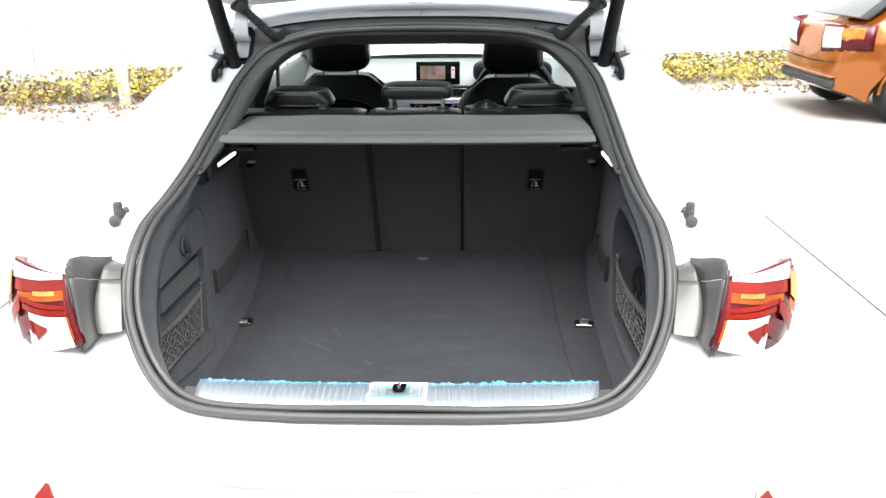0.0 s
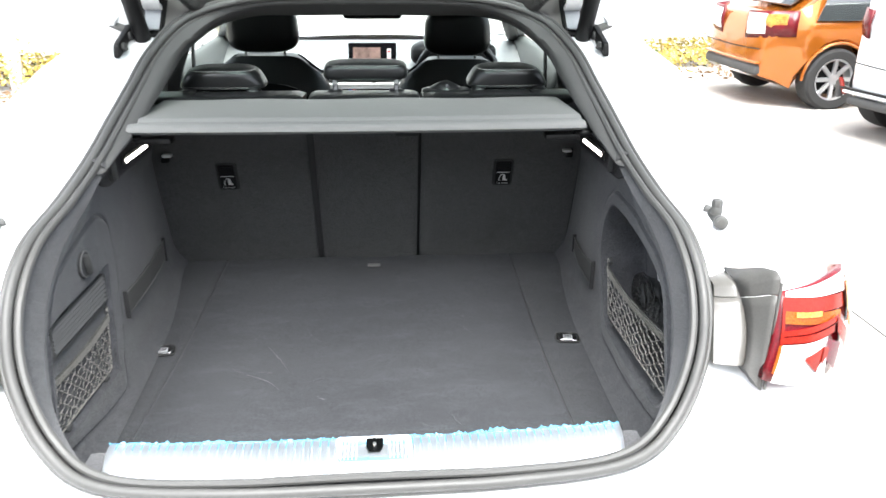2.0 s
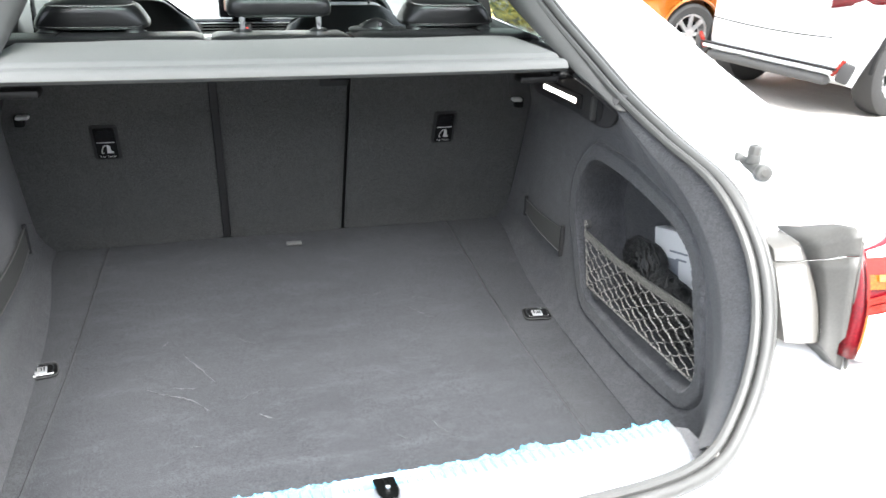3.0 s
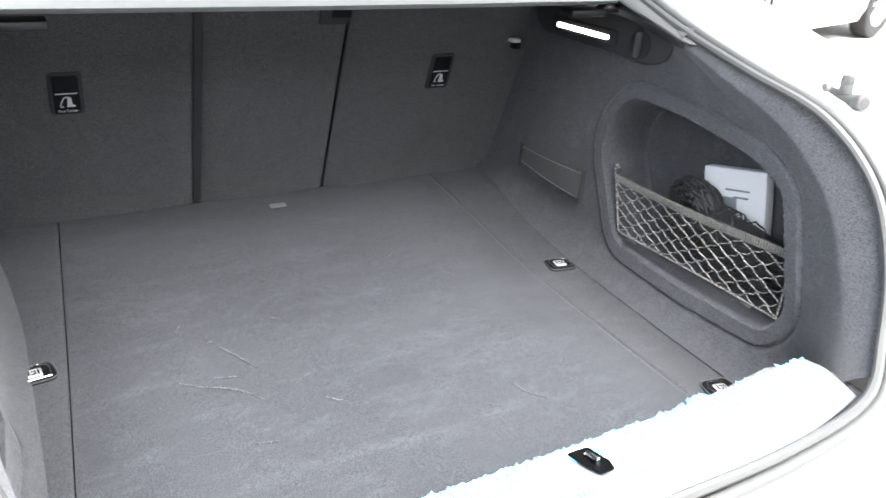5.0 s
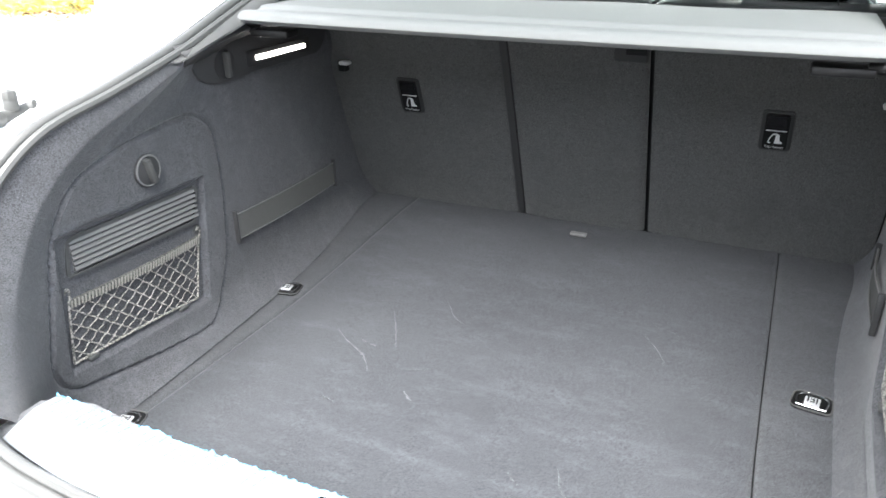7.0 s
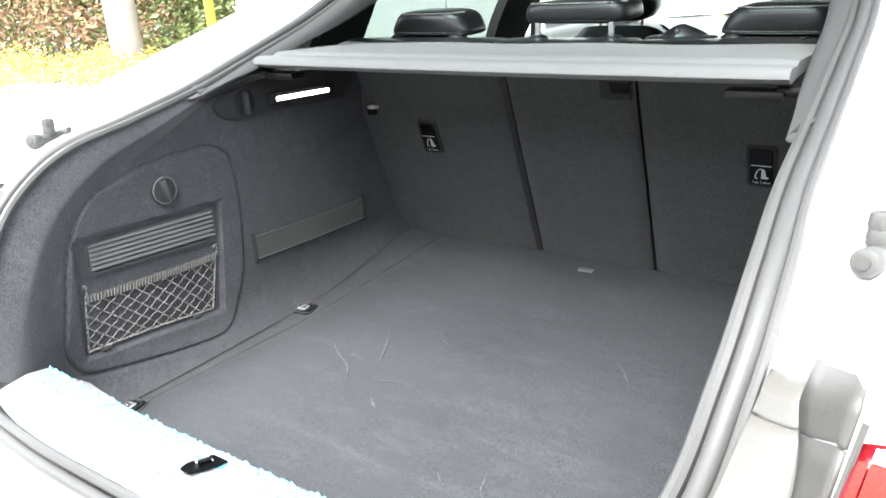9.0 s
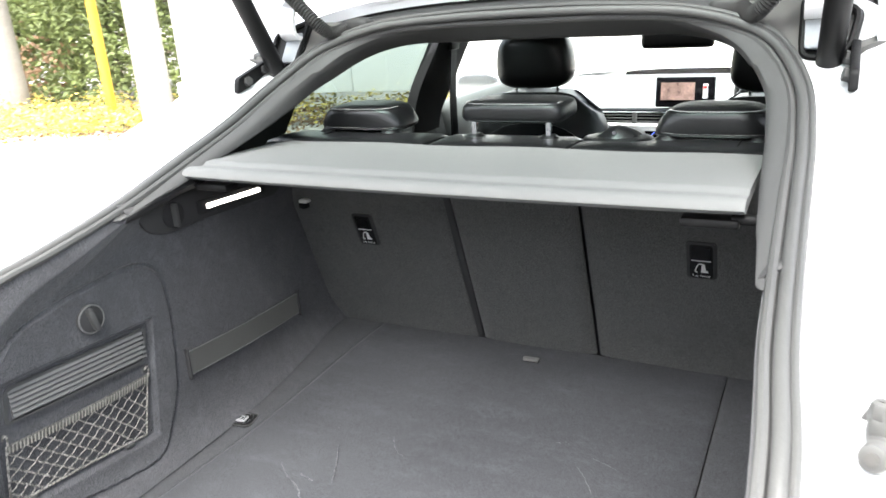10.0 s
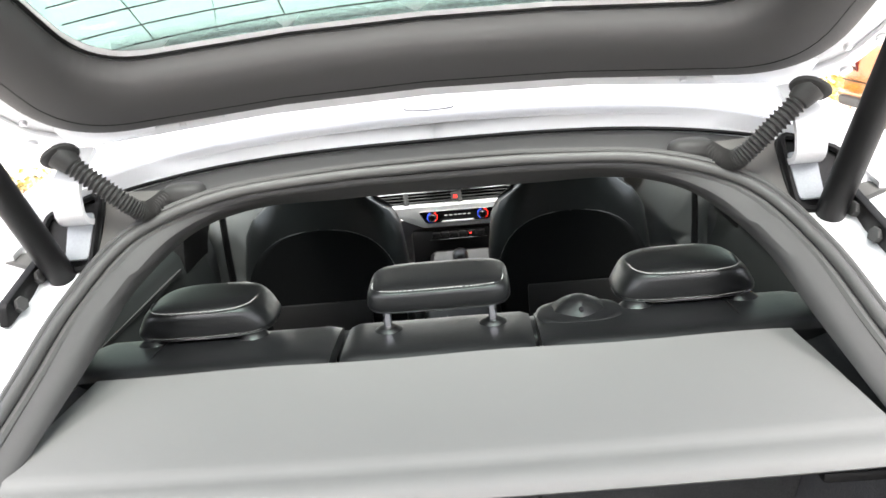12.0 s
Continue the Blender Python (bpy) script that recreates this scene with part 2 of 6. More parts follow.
NET_CORD = twisted("net_cord", (0.10, 0.097, 0.09), (0.34, 0.325, 0.30), 330)
NET_BAND = twisted("net_band", (0.06, 0.06, 0.056), (0.13, 0.127, 0.116), 300)
NET_RIB = material("net_band_rib", (0.19, 0.185, 0.168), 0.9, var=0.3, fine=900, bump=0.4)
NET_BLACK = material("black_cord", (0.014, 0.014, 0.014), 0.5, var=0.5, fine=700, bump=0.5, spec=0.6)
PAPER = material("white_card", (0.8, 0.8, 0.8), 0.5, var=0.03, bump=0.05)
PRINT_GREY = material("grey_print", (0.25, 0.27, 0.3), 0.5, var=0.2, bump=0)
WHITE_PRINT = material("white_print", (0.7, 0.7, 0.7), 0.6, var=0, bump=0)
SCREEN_PIC = material("screen_picture", (0.20, 0.135, 0.115), 0.3, var=0.9, scale=250, bump=0, emit=0.12)
SCREEN_OFF = material("screen_black", (0.005, 0.005, 0.006), 0.15, var=0.1, bump=0)
GLOW_RED = material("red_indicator", (1.0, 0.03, 0.02), 0.4, var=0, bump=0, emit=0.5)
GLOW_BLUE = material("blue_indicator", (0.05, 0.12, 1.0), 0.4, var=0, bump=0, emit=0.35)
TYRE = material("tyre_rubber", (0.03, 0.03, 0.03), 0.85, var=0.2, fine=300, bump=0.4)
ALLOY = material("alloy_rim", (0.65, 0.66, 0.67), 0.3, 0.8, var=0.05, bump=0)
PAINT_ORANGE = material("orange_red_paint", (0.40, 0.118, 0.012), 0.16, 0.55, var=0.03, bump=0, coat=1.0)
CAR_GLASS = material("parked_car_glass", (0.03, 0.034, 0.034), 0.06, var=0.1, bump=0, coat=1.0, spec=1.0)
CONCRETE = material("concrete_paving", (0.36, 0.34, 0.315), 0.9, var=0.2, scale=8, fine=120, bump=0.3, stain=0.15)
BOARD_WHITE = material("white_boarding", (0.8, 0.8, 0.79), 0.7, var=0.05, scale=10, bump=0.1)
POST_WHITE = material("white_concrete_post", (0.6, 0.58, 0.55), 0.85, var=0.15, fine=80, bump=0.4)
POLE = material("pole_concrete", (0.30, 0.28, 0.25), 0.85, var=0.35, scale=9, fine=90, bump=0.3, stain=0.2)
YELLOW = material("yellow_paint", (0.75, 0.45, 0.03), 0.5, var=0.1, bump=0.05)
LEAF_GREEN = material("leaf_green", (0.115, 0.145, 0.040), 0.6, var=0.5, scale=30, bump=0.1)
LEAF_YELLOW = material("leaf_yellow", (0.58, 0.47, 0.12), 0.6, var=0.3, scale=30, bump=0.1)
LEAF_BROWN = material("leaf_brown", (0.22, 0.135, 0.075), 0.8, var=0.4, scale=30, bump=0.1)
BARK = material("bark", (0.12, 0.09, 0.065), 0.9, var=0.3, fine=90, bump=0.8)


# ---- mesh helpers ----
def finish(name, bm, mat, smooth=True):
    bmesh.ops.recalc_face_normals(bm, faces=bm.faces[:])
    me = bpy.data.meshes.new(name)
    bm.to_mesh(me)
    bm.free()
    me.materials.append(mat)
    if smooth:
        me.polygons.foreach_set("use_smooth", [True] * len(me.polygons))
        me.set_sharp_from_angle(angle=radians(38))
    return new(name, me)


def part(name, bm, mat, parent=None, label="", smooth=True, thick=0.0):
    ob = finish(name, bm, mat, smooth)
    if thick:
        s = ob.modifiers.new("thickness", 'SOLIDIFY')
        s.thickness, s.offset = abs(thick), -1.0 if thick > 0 else 1.0
    if parent:
        ob.parent = parent
    if label:
        tagged(ob, label)
    return ob


def thing(name, label, category, at=(0, 0, 0), group="", kind=""):
    ob = new(name)
    ob.empty_display_size = 0.1
    ob.location = at
    return tagged(ob, label, category, group, kind)


def V(*a):
    return Vector(a)


def box(c, s, bevel=0.0, seg=2, rot=None, bm=None):
    """A bevelled block at c with sizes s."""
    b = bmesh.new()
    bmesh.ops.create_cube(b, size=1.0)
    bmesh.ops.scale(b, vec=s, verts=b.verts)
    if bevel:
        bmesh.ops.bevel(b, geom=b.edges[:], offset=min(bevel, min(s) * 0.49), segments=seg, affect='EDGES', profile=0.5)
    m = Matrix.Translation(c) @ (rot.to_4x4() if rot else Matrix.Identity(4))
    bmesh.ops.transform(b, matrix=m, verts=b.verts)
    return merge(bm, b)


def merge(bm, b):
    if bm is None:
        return b
    tmp = bpy.data.meshes.new("tmp")
    b.to_mesh(tmp)
    b.free()
    bm.from_mesh(tmp)
    bpy.data.meshes.remove(tmp)
    return bm


def cyl(c, axis, r, h, r2=None, n=20, bevel=0.0, bm=None):
    """A cylinder or cone at c along axis."""
    b = bmesh.new()
    bmesh.ops.create_cone(b, cap_ends=True, segments=n, radius1=r, radius2=r if r2 is None else r2, depth=h)
    if bevel:
        caps = [e for e in b.edges if any(len(f.verts) > 4 for f in e.link_faces)]
        bmesh.ops.bevel(b, geom=caps, offset=bevel, segments=2, affect='EDGES', profile=0.5)
    q = Vector((0, 0, 1)).rotation_difference(Vector(axis).normalized())
    bmesh.ops.transform(b, matrix=Matrix.Translation(c) @ q.to_matrix().to_4x4(), verts=b.verts)
    return merge(bm, b)


def grid(rows, bm=None, closed=False):
    """A sheet through rows of points."""
    b = bm or bmesh.new()
    vs = [[b.verts.new(p) for p in r] for r in rows]
    for i in range(len(vs) - 1):
        n = len(vs[i])
        for j in range(n if closed else n - 1):
            a, c = vs[i], vs[i + 1]
            b.faces.new((a[j], a[(j + 1) % n], c[(j + 1) % n], c[j]))
    return b


def caps(bm, rows):
    """Close the ends of a closed loft."""
    bmesh.ops.holes_fill(bm, edges=[e for e in bm.edges if e.is_boundary], sides=0)
    return bm


def spline(pts, per=8):
    """A smooth curve through points."""
    P = [Vector(p) for p in pts]
    P = [P[0] * 2 - P[1]] + P + [P[-1] * 2 - P[-2]]
    out = []
    for i in range(len(P) - 3):
        a, b, c, d = P[i:i + 4]
        for k in range(per):
            s = k / per
            out.append(0.5 * (2 * b + (c - a) * s + (2 * a - 5 * b + 4 * c - d) * s * s + (3 * b - a - 3 * c + d) * s ** 3))
    out.append(P[-2])
    return out


def sweep(path, profile, up=(0, 0, 1), closed=False, bm=None, end=True, scales=None):
    """A profile of (side, up) pairs drawn along a path; up may be a list of vectors, one for each point."""
    P = [Vector(p) for p in path]
    n = len(P)
    rows = []
    for i, p in enumerate(P):
        a = P[i - 1] if i or closed else p
        c = P[(i + 1) % n] if i < n - 1 or closed else p
        t = (c - a).normalized()
        u = Vector(up[i]) if isinstance(up, list) else Vector(up)
        s = t.cross(u)
        if s.length < 1e-4:
            s = t.cross(Vector((0.3, 1, 0.2)))
        s.normalize()
        u2 = s.cross(t)
        k = scales[i] if scales else 1.0
        rows.append([p + s * x * k + u2 * y * k for x, y in profile])
    if closed:
        rows.append(rows[0])
    b = grid(rows, closed=True)
    if closed:
        bmesh.ops.remove_doubles(b, verts=b.verts, dist=1e-6)
    elif end:
        caps(b, rows)
    return merge(bm, b)


def ring(r, n=8, ry=None):
    return [(r * math.cos(2 * math.pi * k / n), (ry or r) * math.sin(2 * math.pi * k / n)) for k in range(n)]


def tube(path, r, n=8, bm=None, up=(0, 0, 1), scales=None):
    return sweep(path, ring(r, n), up, bm=bm, scales=scales)


def pad(c, s, e=0.45, e2=0.6, taper=0.0, n=32, m=18, rot=None, bm=None, lean=0.0):
    """A stuffed pad: a superellipsoid at c with half sizes s, narrower at the top by taper."""
    def sp(v, k):
        return math.copysign(abs(v) ** k, v)
    rows = []
    for i in range(m + 1):
        a = -math.pi / 2 + math.pi * i / m
        row = []
        for j in range(n):
            t = 2 * math.pi * j / n
            x, y, z = sp(math.cos(a), e2) * sp(math.cos(t), e), sp(math.cos(a), e2) * sp(math.sin(t), e), sp(math.sin(a), e2)
            k = 1 - taper * (z + 1) / 2
            p = Vector((x * s[0] * k, y * s[1] + lean * z, z * s[2]))
            if rot:
                p = rot @ p
            row.append(Vector(c) + p)
        rows.append(row)
    b = grid(rows, closed=True)
    bmesh.ops.remove_doubles(b, verts=b.verts, dist=1e-5)
    return merge(bm, b)


def poly_prism(pts, n, depth, bevel=0.0, bm=None, seg=2):
    """A flat outline, pushed by depth along n, with bevelled edges."""
    b = bmesh.new()
    f = b.faces.new([b.verts.new(p) for p in pts])
    got = bmesh.ops.extrude_face_region(b, geom=[f])
    bmesh.ops.translate(b, vec=Vector(n).normalized() * depth, verts=[g for g in got["geom"] if isinstance(g, bmesh.types.BMVert)])
    if bevel:
        bmesh.ops.bevel(b, geom=b.edges[:], offset=bevel, segments=seg, affect='EDGES', profile=0.5)
    return merge(bm, b)


def rounded(pts, r, seg=5):
    """Round the corners of a closed outline of 2D points."""
    out, n = [], len(pts)
    for i in range(n):
        p0, p, p1 = (Vector((*pts[(i + k) % n], 0)).to_2d() for k in (-1, 0, 1))
        a, c = (p0 - p), (p1 - p)
        q = min(r, a.length * 0.45, c.length * 0.45)
        a, c = p + a.normalized() * q, p + c.normalized() * q
        for k in range(seg + 1):
            t = k / seg
            out.append((1 - t) ** 2 * a + 2 * t * (1 - t) * p + t * t * c)
    return [(v.x, v.y) for v in out]


def mirror(bm):
    bmesh.ops.scale(bm, vec=(-1, 1, 1), verts=bm.verts)
    return bm


def smooth_step(a, b, x):
    t = min(1, max(0, (x - a) / (b - a)))
    return t * t * (3 - 2 * t)


def lettering(name, text, size, m, mat, parent=None):
    cu = bpy.data.curves.new(name, 'FONT')
    cu.body, cu.size, cu.align_x, cu.align_y, cu.extrude = text, size, 'CENTER', 'CENTER', 0.0002
    tmp = bpy.data.objects.new(name, cu)
    me = bpy.data.meshes.new_from_object(tmp)
    bpy.data.objects.remove(tmp)
    me.transform(m)
    me.materials.clear()
    me.materials.append(mat)
    ob = new(name, me)
    ob.parent = parent
    return ob

# ---- the white car: its opening, half a curve from the sill's middle over the hip to the roof's middle ----
SEAL = [(0, -.119, .726), (.2, -.117, .727), (.36, -.096, .730), (.44, -.052, .762), (.49, 0, .84), (.506, .06, .92), (.506, .15, .978), (.496, .27, 1.006),
        (.491, .40, 1.036), (.488, .54, 1.078), (.484, .68, 1.122), (.468, .80, 1.176), (.412, .89, 1.235), (.30, .93, 1.27), (.15, .943, 1.281), (0, .947, 1.283)]
GUTTER = [(0, -.045, -.022), (.01, -.045, -.022), (.03, -.05, -.022), (.06, -.05, -.012), (.078, .02, .0), (.09, .03, .03), (.08, .0, .012), (.075, .0, .012),
          (.07, .0, .015), (.068, .0, .02), (.066, .01, .03), (.075, .06, .030), (.085, .10, .030), (.04, .085, .030), (.008, .07, .028), (0, .07, .026)]
SHOULDER = [(0, -.19, .62), (.24, -.185, .62), (.44, -.165, .64), (.56, -.125, .68), (.64, -.07, .80), (.69, .04, .935), (.71, .15, .985), (.70, .27, 1.020),
            (.69, .40, 1.055), (.675, .54, 1.10), (.66, .68, 1.145), (.62, .82, 1.205), (.55, .95, 1.272), (.40, 1.04, 1.312), (.19, 1.07, 1.324), (0, 1.08, 1.326)]
FLOOR_Z = 0.556


def floor_z(y):
    return FLOOR_Z + 0.034 * smooth_step(0.5, 1.05, y)


def seat_y(z):
    return 1.0 - 0.36 * (z - 0.595)


def both(pts):
    """The whole curve, from the roof's middle round one side, the sill and the other side."""
    return [p for p in reversed(pts)] + [V(-p.x, p.y, p.z) for p in pts[1:]]


seal_half = spline(SEAL)
gutter_half = spline([Vector(s) + Vector(g) for s, g in zip(SEAL, GUTTER)])
shoulder_half = spline(SHOULDER)

car = thing("car", "white five-door fastback car with its tailgate raised and boot open", "car", (0, 0, -0.02))
car.location = (.012, 0, 0)

# body frame round the opening: channel beside the seal, then the outer skin's edge
frame_rows = []
for a, b, c in zip(both(seal_half), both(gutter_half), both(shoulder_half)):
    lip = a.lerp(b, 0.25) + V(0, 0, -0.012)
    low = a.lerp(b, 0.8) + V(0, 0, -0.010)
    frame_rows.append([a + V(0, 0.012, -0.012), lip, low, b, b.lerp(c, 0.08) + V(0, 0, 0.004), b.lerp(c, 0.5) + V(0, 0, 0.012), c])
part("body_frame", grid(frame_rows), PAINT, car, "white painted frame round the boot opening", thick=0.004)

# rubber seal: a bulb with a lip
ups = []
whole = both(seal_half)
for i, p in enumerate(whole):
    o = V(p.x, -0.05, p.z - 1.0)
    ups.append(o.normalized())
part("weather_seal", sweep(whole, ring(0.0078, 10), ups), RUBBER, car, "grey rubber bulb seal round the boot opening")


def shifted(d, back):
    """The seal's line moved outward by d and back by the second amount."""
    return [p + u * d + V(0, back, 0) for p, u in zip(whole, ups)]


part("seal_lip", sweep(shifted(-.0145, .006), ring(0.0062, 8), ups), RUBBER, car)
part("seal_flange", sweep(shifted(.011, .003), ring(0.0045, 8), ups), RUBBER, car)

# body side: rows from the shoulder down to the rocker, with wheel arches
AXLES = (0.79, 3.61)


def arch_z(y, low=0.20):
    z = low
    for a in AXLES:
        d = abs(y - a)
        if d < 0.375:
            z = max(z, 0.32 + math.sqrt(0.375 ** 2 - d * d))
    return z


def flank_x(y):
    if y < 0.8:
        return 0.60 + 0.295 * (1 - (1 - max(0, min(1, (y + 0.12) / 0.92))) ** 2.6)
    return 0.895 + 0.02 * math.sin(min(1, (y - 0.8) / 2.0) * math.pi) - 0.16 * max(0, (y - 3.2) / 1.3) ** 2


def shoulder_at(y):
    """The upper edge of the body side at y."""
    if y <= SHOULDER[11][1]:
        for p, q in zip(shoulder_half, shoulder_half[1:]):
            if p.y <= y <= q.y and p.y > -0.08:
                return p.lerp(q, (y - p.y) / max(1e-6, q.y - p.y))
    if y < 1.1:
        return V(.62, .82, 1.205).lerp(V(.78, 1.1, .955), (y - 0.82) / 0.28)
    if y < 3.0:
        return V(0.795, y, 0.955 - 0.02 * (y - 1.1) / 1.9)
    return V(0.79 - 0.13 * ((y - 3) / 1.5) ** 2, y, 0.93 - 0.14 * ((y - 3) / 1.5) ** 1.5)


side_rows = []
for k in range(100):
    y = -0.06 + 4.5 * (k / 99) ** 1.25
    top = shoulder_at(y)
    w = flank_x(y)
    za = arch_z(y)
    top.x = min(top.x, w - 0.01)
    zm = min(0.80, top.z - 0.05)
    row = [top]
    for j in range(1, 11):
        t = j / 10
        z = top.z + (za - top.z) * t
        bulge = w - 0.035 * ((z - 0.62) / 0.4) ** 2 if z < zm else top.x + (w - 0.03 * ((z - 0.62) / 0.4) ** 2 - top.x) * math.sqrt(max(0, (top.z - z) / (top.z - zm + 1e-6)))
        row.append(V(max(top.x, bulge) if z < zm else bulge, y + 0.0, z))
    side_rows.append(row)
for sgn, nm in ((1, "right"), (-1, "left")):
    bm = grid(side_rows)
    if sgn < 0:
        mirror(bm)
    part("body_side", bm, PAINT, car, "white body side with wheel arches", thick=0.003)

# rear bumper, from the frame's lower edge to the underside
bump_rows = []
lower = [p for p in both(shoulder_half) if p.z < 0.82]
for p in lower:
    k = abs(p.x) / 0.65
    bump_rows.append([p, V(p.x * 1.02, p.y - 0.012, p.z - 0.06), V(p.x * 1.06, p.y - 0.02 + 0.03 * k * k, min(p.z - 0.1, 0.52)), V(p.x * 1.07, p.y + 0.01 + 0.03 * k * k, 0.36), V(p.x * 1.05, p.y + 0.08, 0.25)])
part("rear_bumper", grid(bump_rows), PAINT, car, "white painted rear bumper", thick=0.004)
for sgn in (1, -1):
    part("reflector", poly_prism([V(sgn * x, y, z) for x, y, z in ((.744, -.022, .464), (.62, -.110, .416), (.62, -.110, .390), (.71, -.055, .412))], (0, 1, 0), .05, .003), LENS_RED, car, "red rear bumper reflector")

# roof, bonnet and front end
roof_rows = []
for k in range(25):
    y = 1.035 + 1.295 * k / 24
    crown = 1.322 + 0.062 * math.sin(math.pi * min(1, (y - 1.0) / 1.55) ** 0.8)
    row = []
    for j in range(-10, 11):
        u = j / 10
        yy = y - (0.05 * (1 - math.cos(u * 1.2)) if k < 8 else 0) * (1 - k / 8) + 0.05 * u * u * max(0, (k - 16) / 8)
        row.append(V(0.56 * u, yy, crown - 0.045 * abs(u) ** 2.5 - 0.01 * u * u))
    roof_rows.append(row)
part("roof", grid(roof_rows), PAINT, car, "white painted roof panel", thick=0.004)
hood_rows = []
for k in range(14):
    y = 3.0 + 1.5 * k / 13
    e = shoulder_at(y) if y < 4.44 else shoulder_at(4.44)
    hood_rows.append([V(e.x * j / 8, y + 0.08 * (1 - (j / 8) ** 2) - 0.02, e.z - .012 + .035 * (1 - (j / 8) ** 2)) for j in range(-8, 9)])
part("bonnet", grid(hood_rows), PAINT, car, "white painted bonnet", thick=0.004)
nose = []
for j in range(-8, 9):
    u = j / 8
    yb = 4.56 - 0.16 * u * u
    nose.append([V(0.66 * u, yb - 0.06, 0.79 + 0.05 * (1 - u * u)), V(0.70 * u, yb, 0.66), V(0.72 * u, yb + 0.02, 0.45), V(0.70 * u, yb - 0.05, 0.22)])
part("front_bumper", grid(nose), PAINT, car, "white painted front bumper", thick=0.004)
part("underbody", box((0, 2.15, 0.24), (1.6, 4.2, 0.06), 0.02), PLASTIC_DARK, car)


# thin curved grey line near the roof's rear edge
part("roof_line", tube(spline([(-.044, 1.103, 1.3445), (-.038, 1.092, 1.3425), (-.007, 1.083, 1.3407), (.025, 1.086, 1.3412), (.033, 1.093, 1.3427)], 5), .0013, 6), MID_GREY, car, "thin curved grey line on the roof's edge")


def wheel(parent, c, r, w, spokes=10, rim_mat=ALLOY):
    """A road wheel: tyre and spoked rim."""
    prof = [(r * 0.66, -w * 0.46), (r * 0.9, -w * 0.5), (r * 0.98, -w * 0.42), (r, -w * 0.2), (r, w * 0.2), (r * 0.98, w * 0.42), (r * 0.9, w * 0.5), (r * 0.66, w * 0.46)]
    rows = [[Vector(c) + V(b, a * math.cos(t), a * math.sin(t)) for a, b in prof] for t in (2 * math.pi * k / 40 for k in range(41))]
    b = grid(rows)
    bmesh.ops.remove_doubles(b, verts=b.verts, dist=1e-5)
    ty = part("wheel", b, TYRE, parent, "black rubber tyre on an alloy rim")
    sx = 1 if c[0] > parent.location.x * 0 else -1
    rim = bmesh.new()
    for a0, a1, x0, x1 in ((0.68, 0.60, 0.44, 0.40), (0.60, 0.58, 0.40, -0.4)):
        rows = [[Vector(c) + V(sx * w * x0, r * a0 * math.cos(t), r * a0 * math.sin(t)), Vector(c) + V(sx * w * x1, r * a1 * math.cos(t), r * a1 * math.sin(t))] for t in (2 * math.pi * k / 40 for k in range(41))]
        grid(rows, rim)
    for k in range(spokes):
        t = 2 * math.pi * k / spokes
        a, bb = V(sx * w * 0.34, r * 0.10 * math.cos(t), r * 0.10 * math.sin(t)), V(sx * w * 0.40, r * 0.63 * math.cos(t), r * 0.63 * math.sin(t))
        rim = sweep([Vector(c) + a, Vector(c) + bb], [(-0.022, -0.01), (0.022, -0.01), (0.018, 0.01), (-0.018, 0.01)], (sx, 0, 0), bm=rim)
    rim = cyl(Vector(c) + V(sx * w * 0.36, 0, 0), (1, 0, 0), r * 0.16, w * 0.12, n=20, bevel=0.004, bm=rim)
    part("rim", rim, rim_mat, ty, "silver alloy spoked rim")
    part("brake_disc", cyl(Vector(c) + V(sx * w * 0.0, 0, 0), (1, 0, 0), r * 0.5, 0.02, n=32), PLASTIC_DARK, ty)


for ax in AXLES:
    for sx in (1, -1):
        wheel(car, (sx * 0.79, ax, 0.325 - 0.02 * (ax + 1)), 0.325, 0.23)

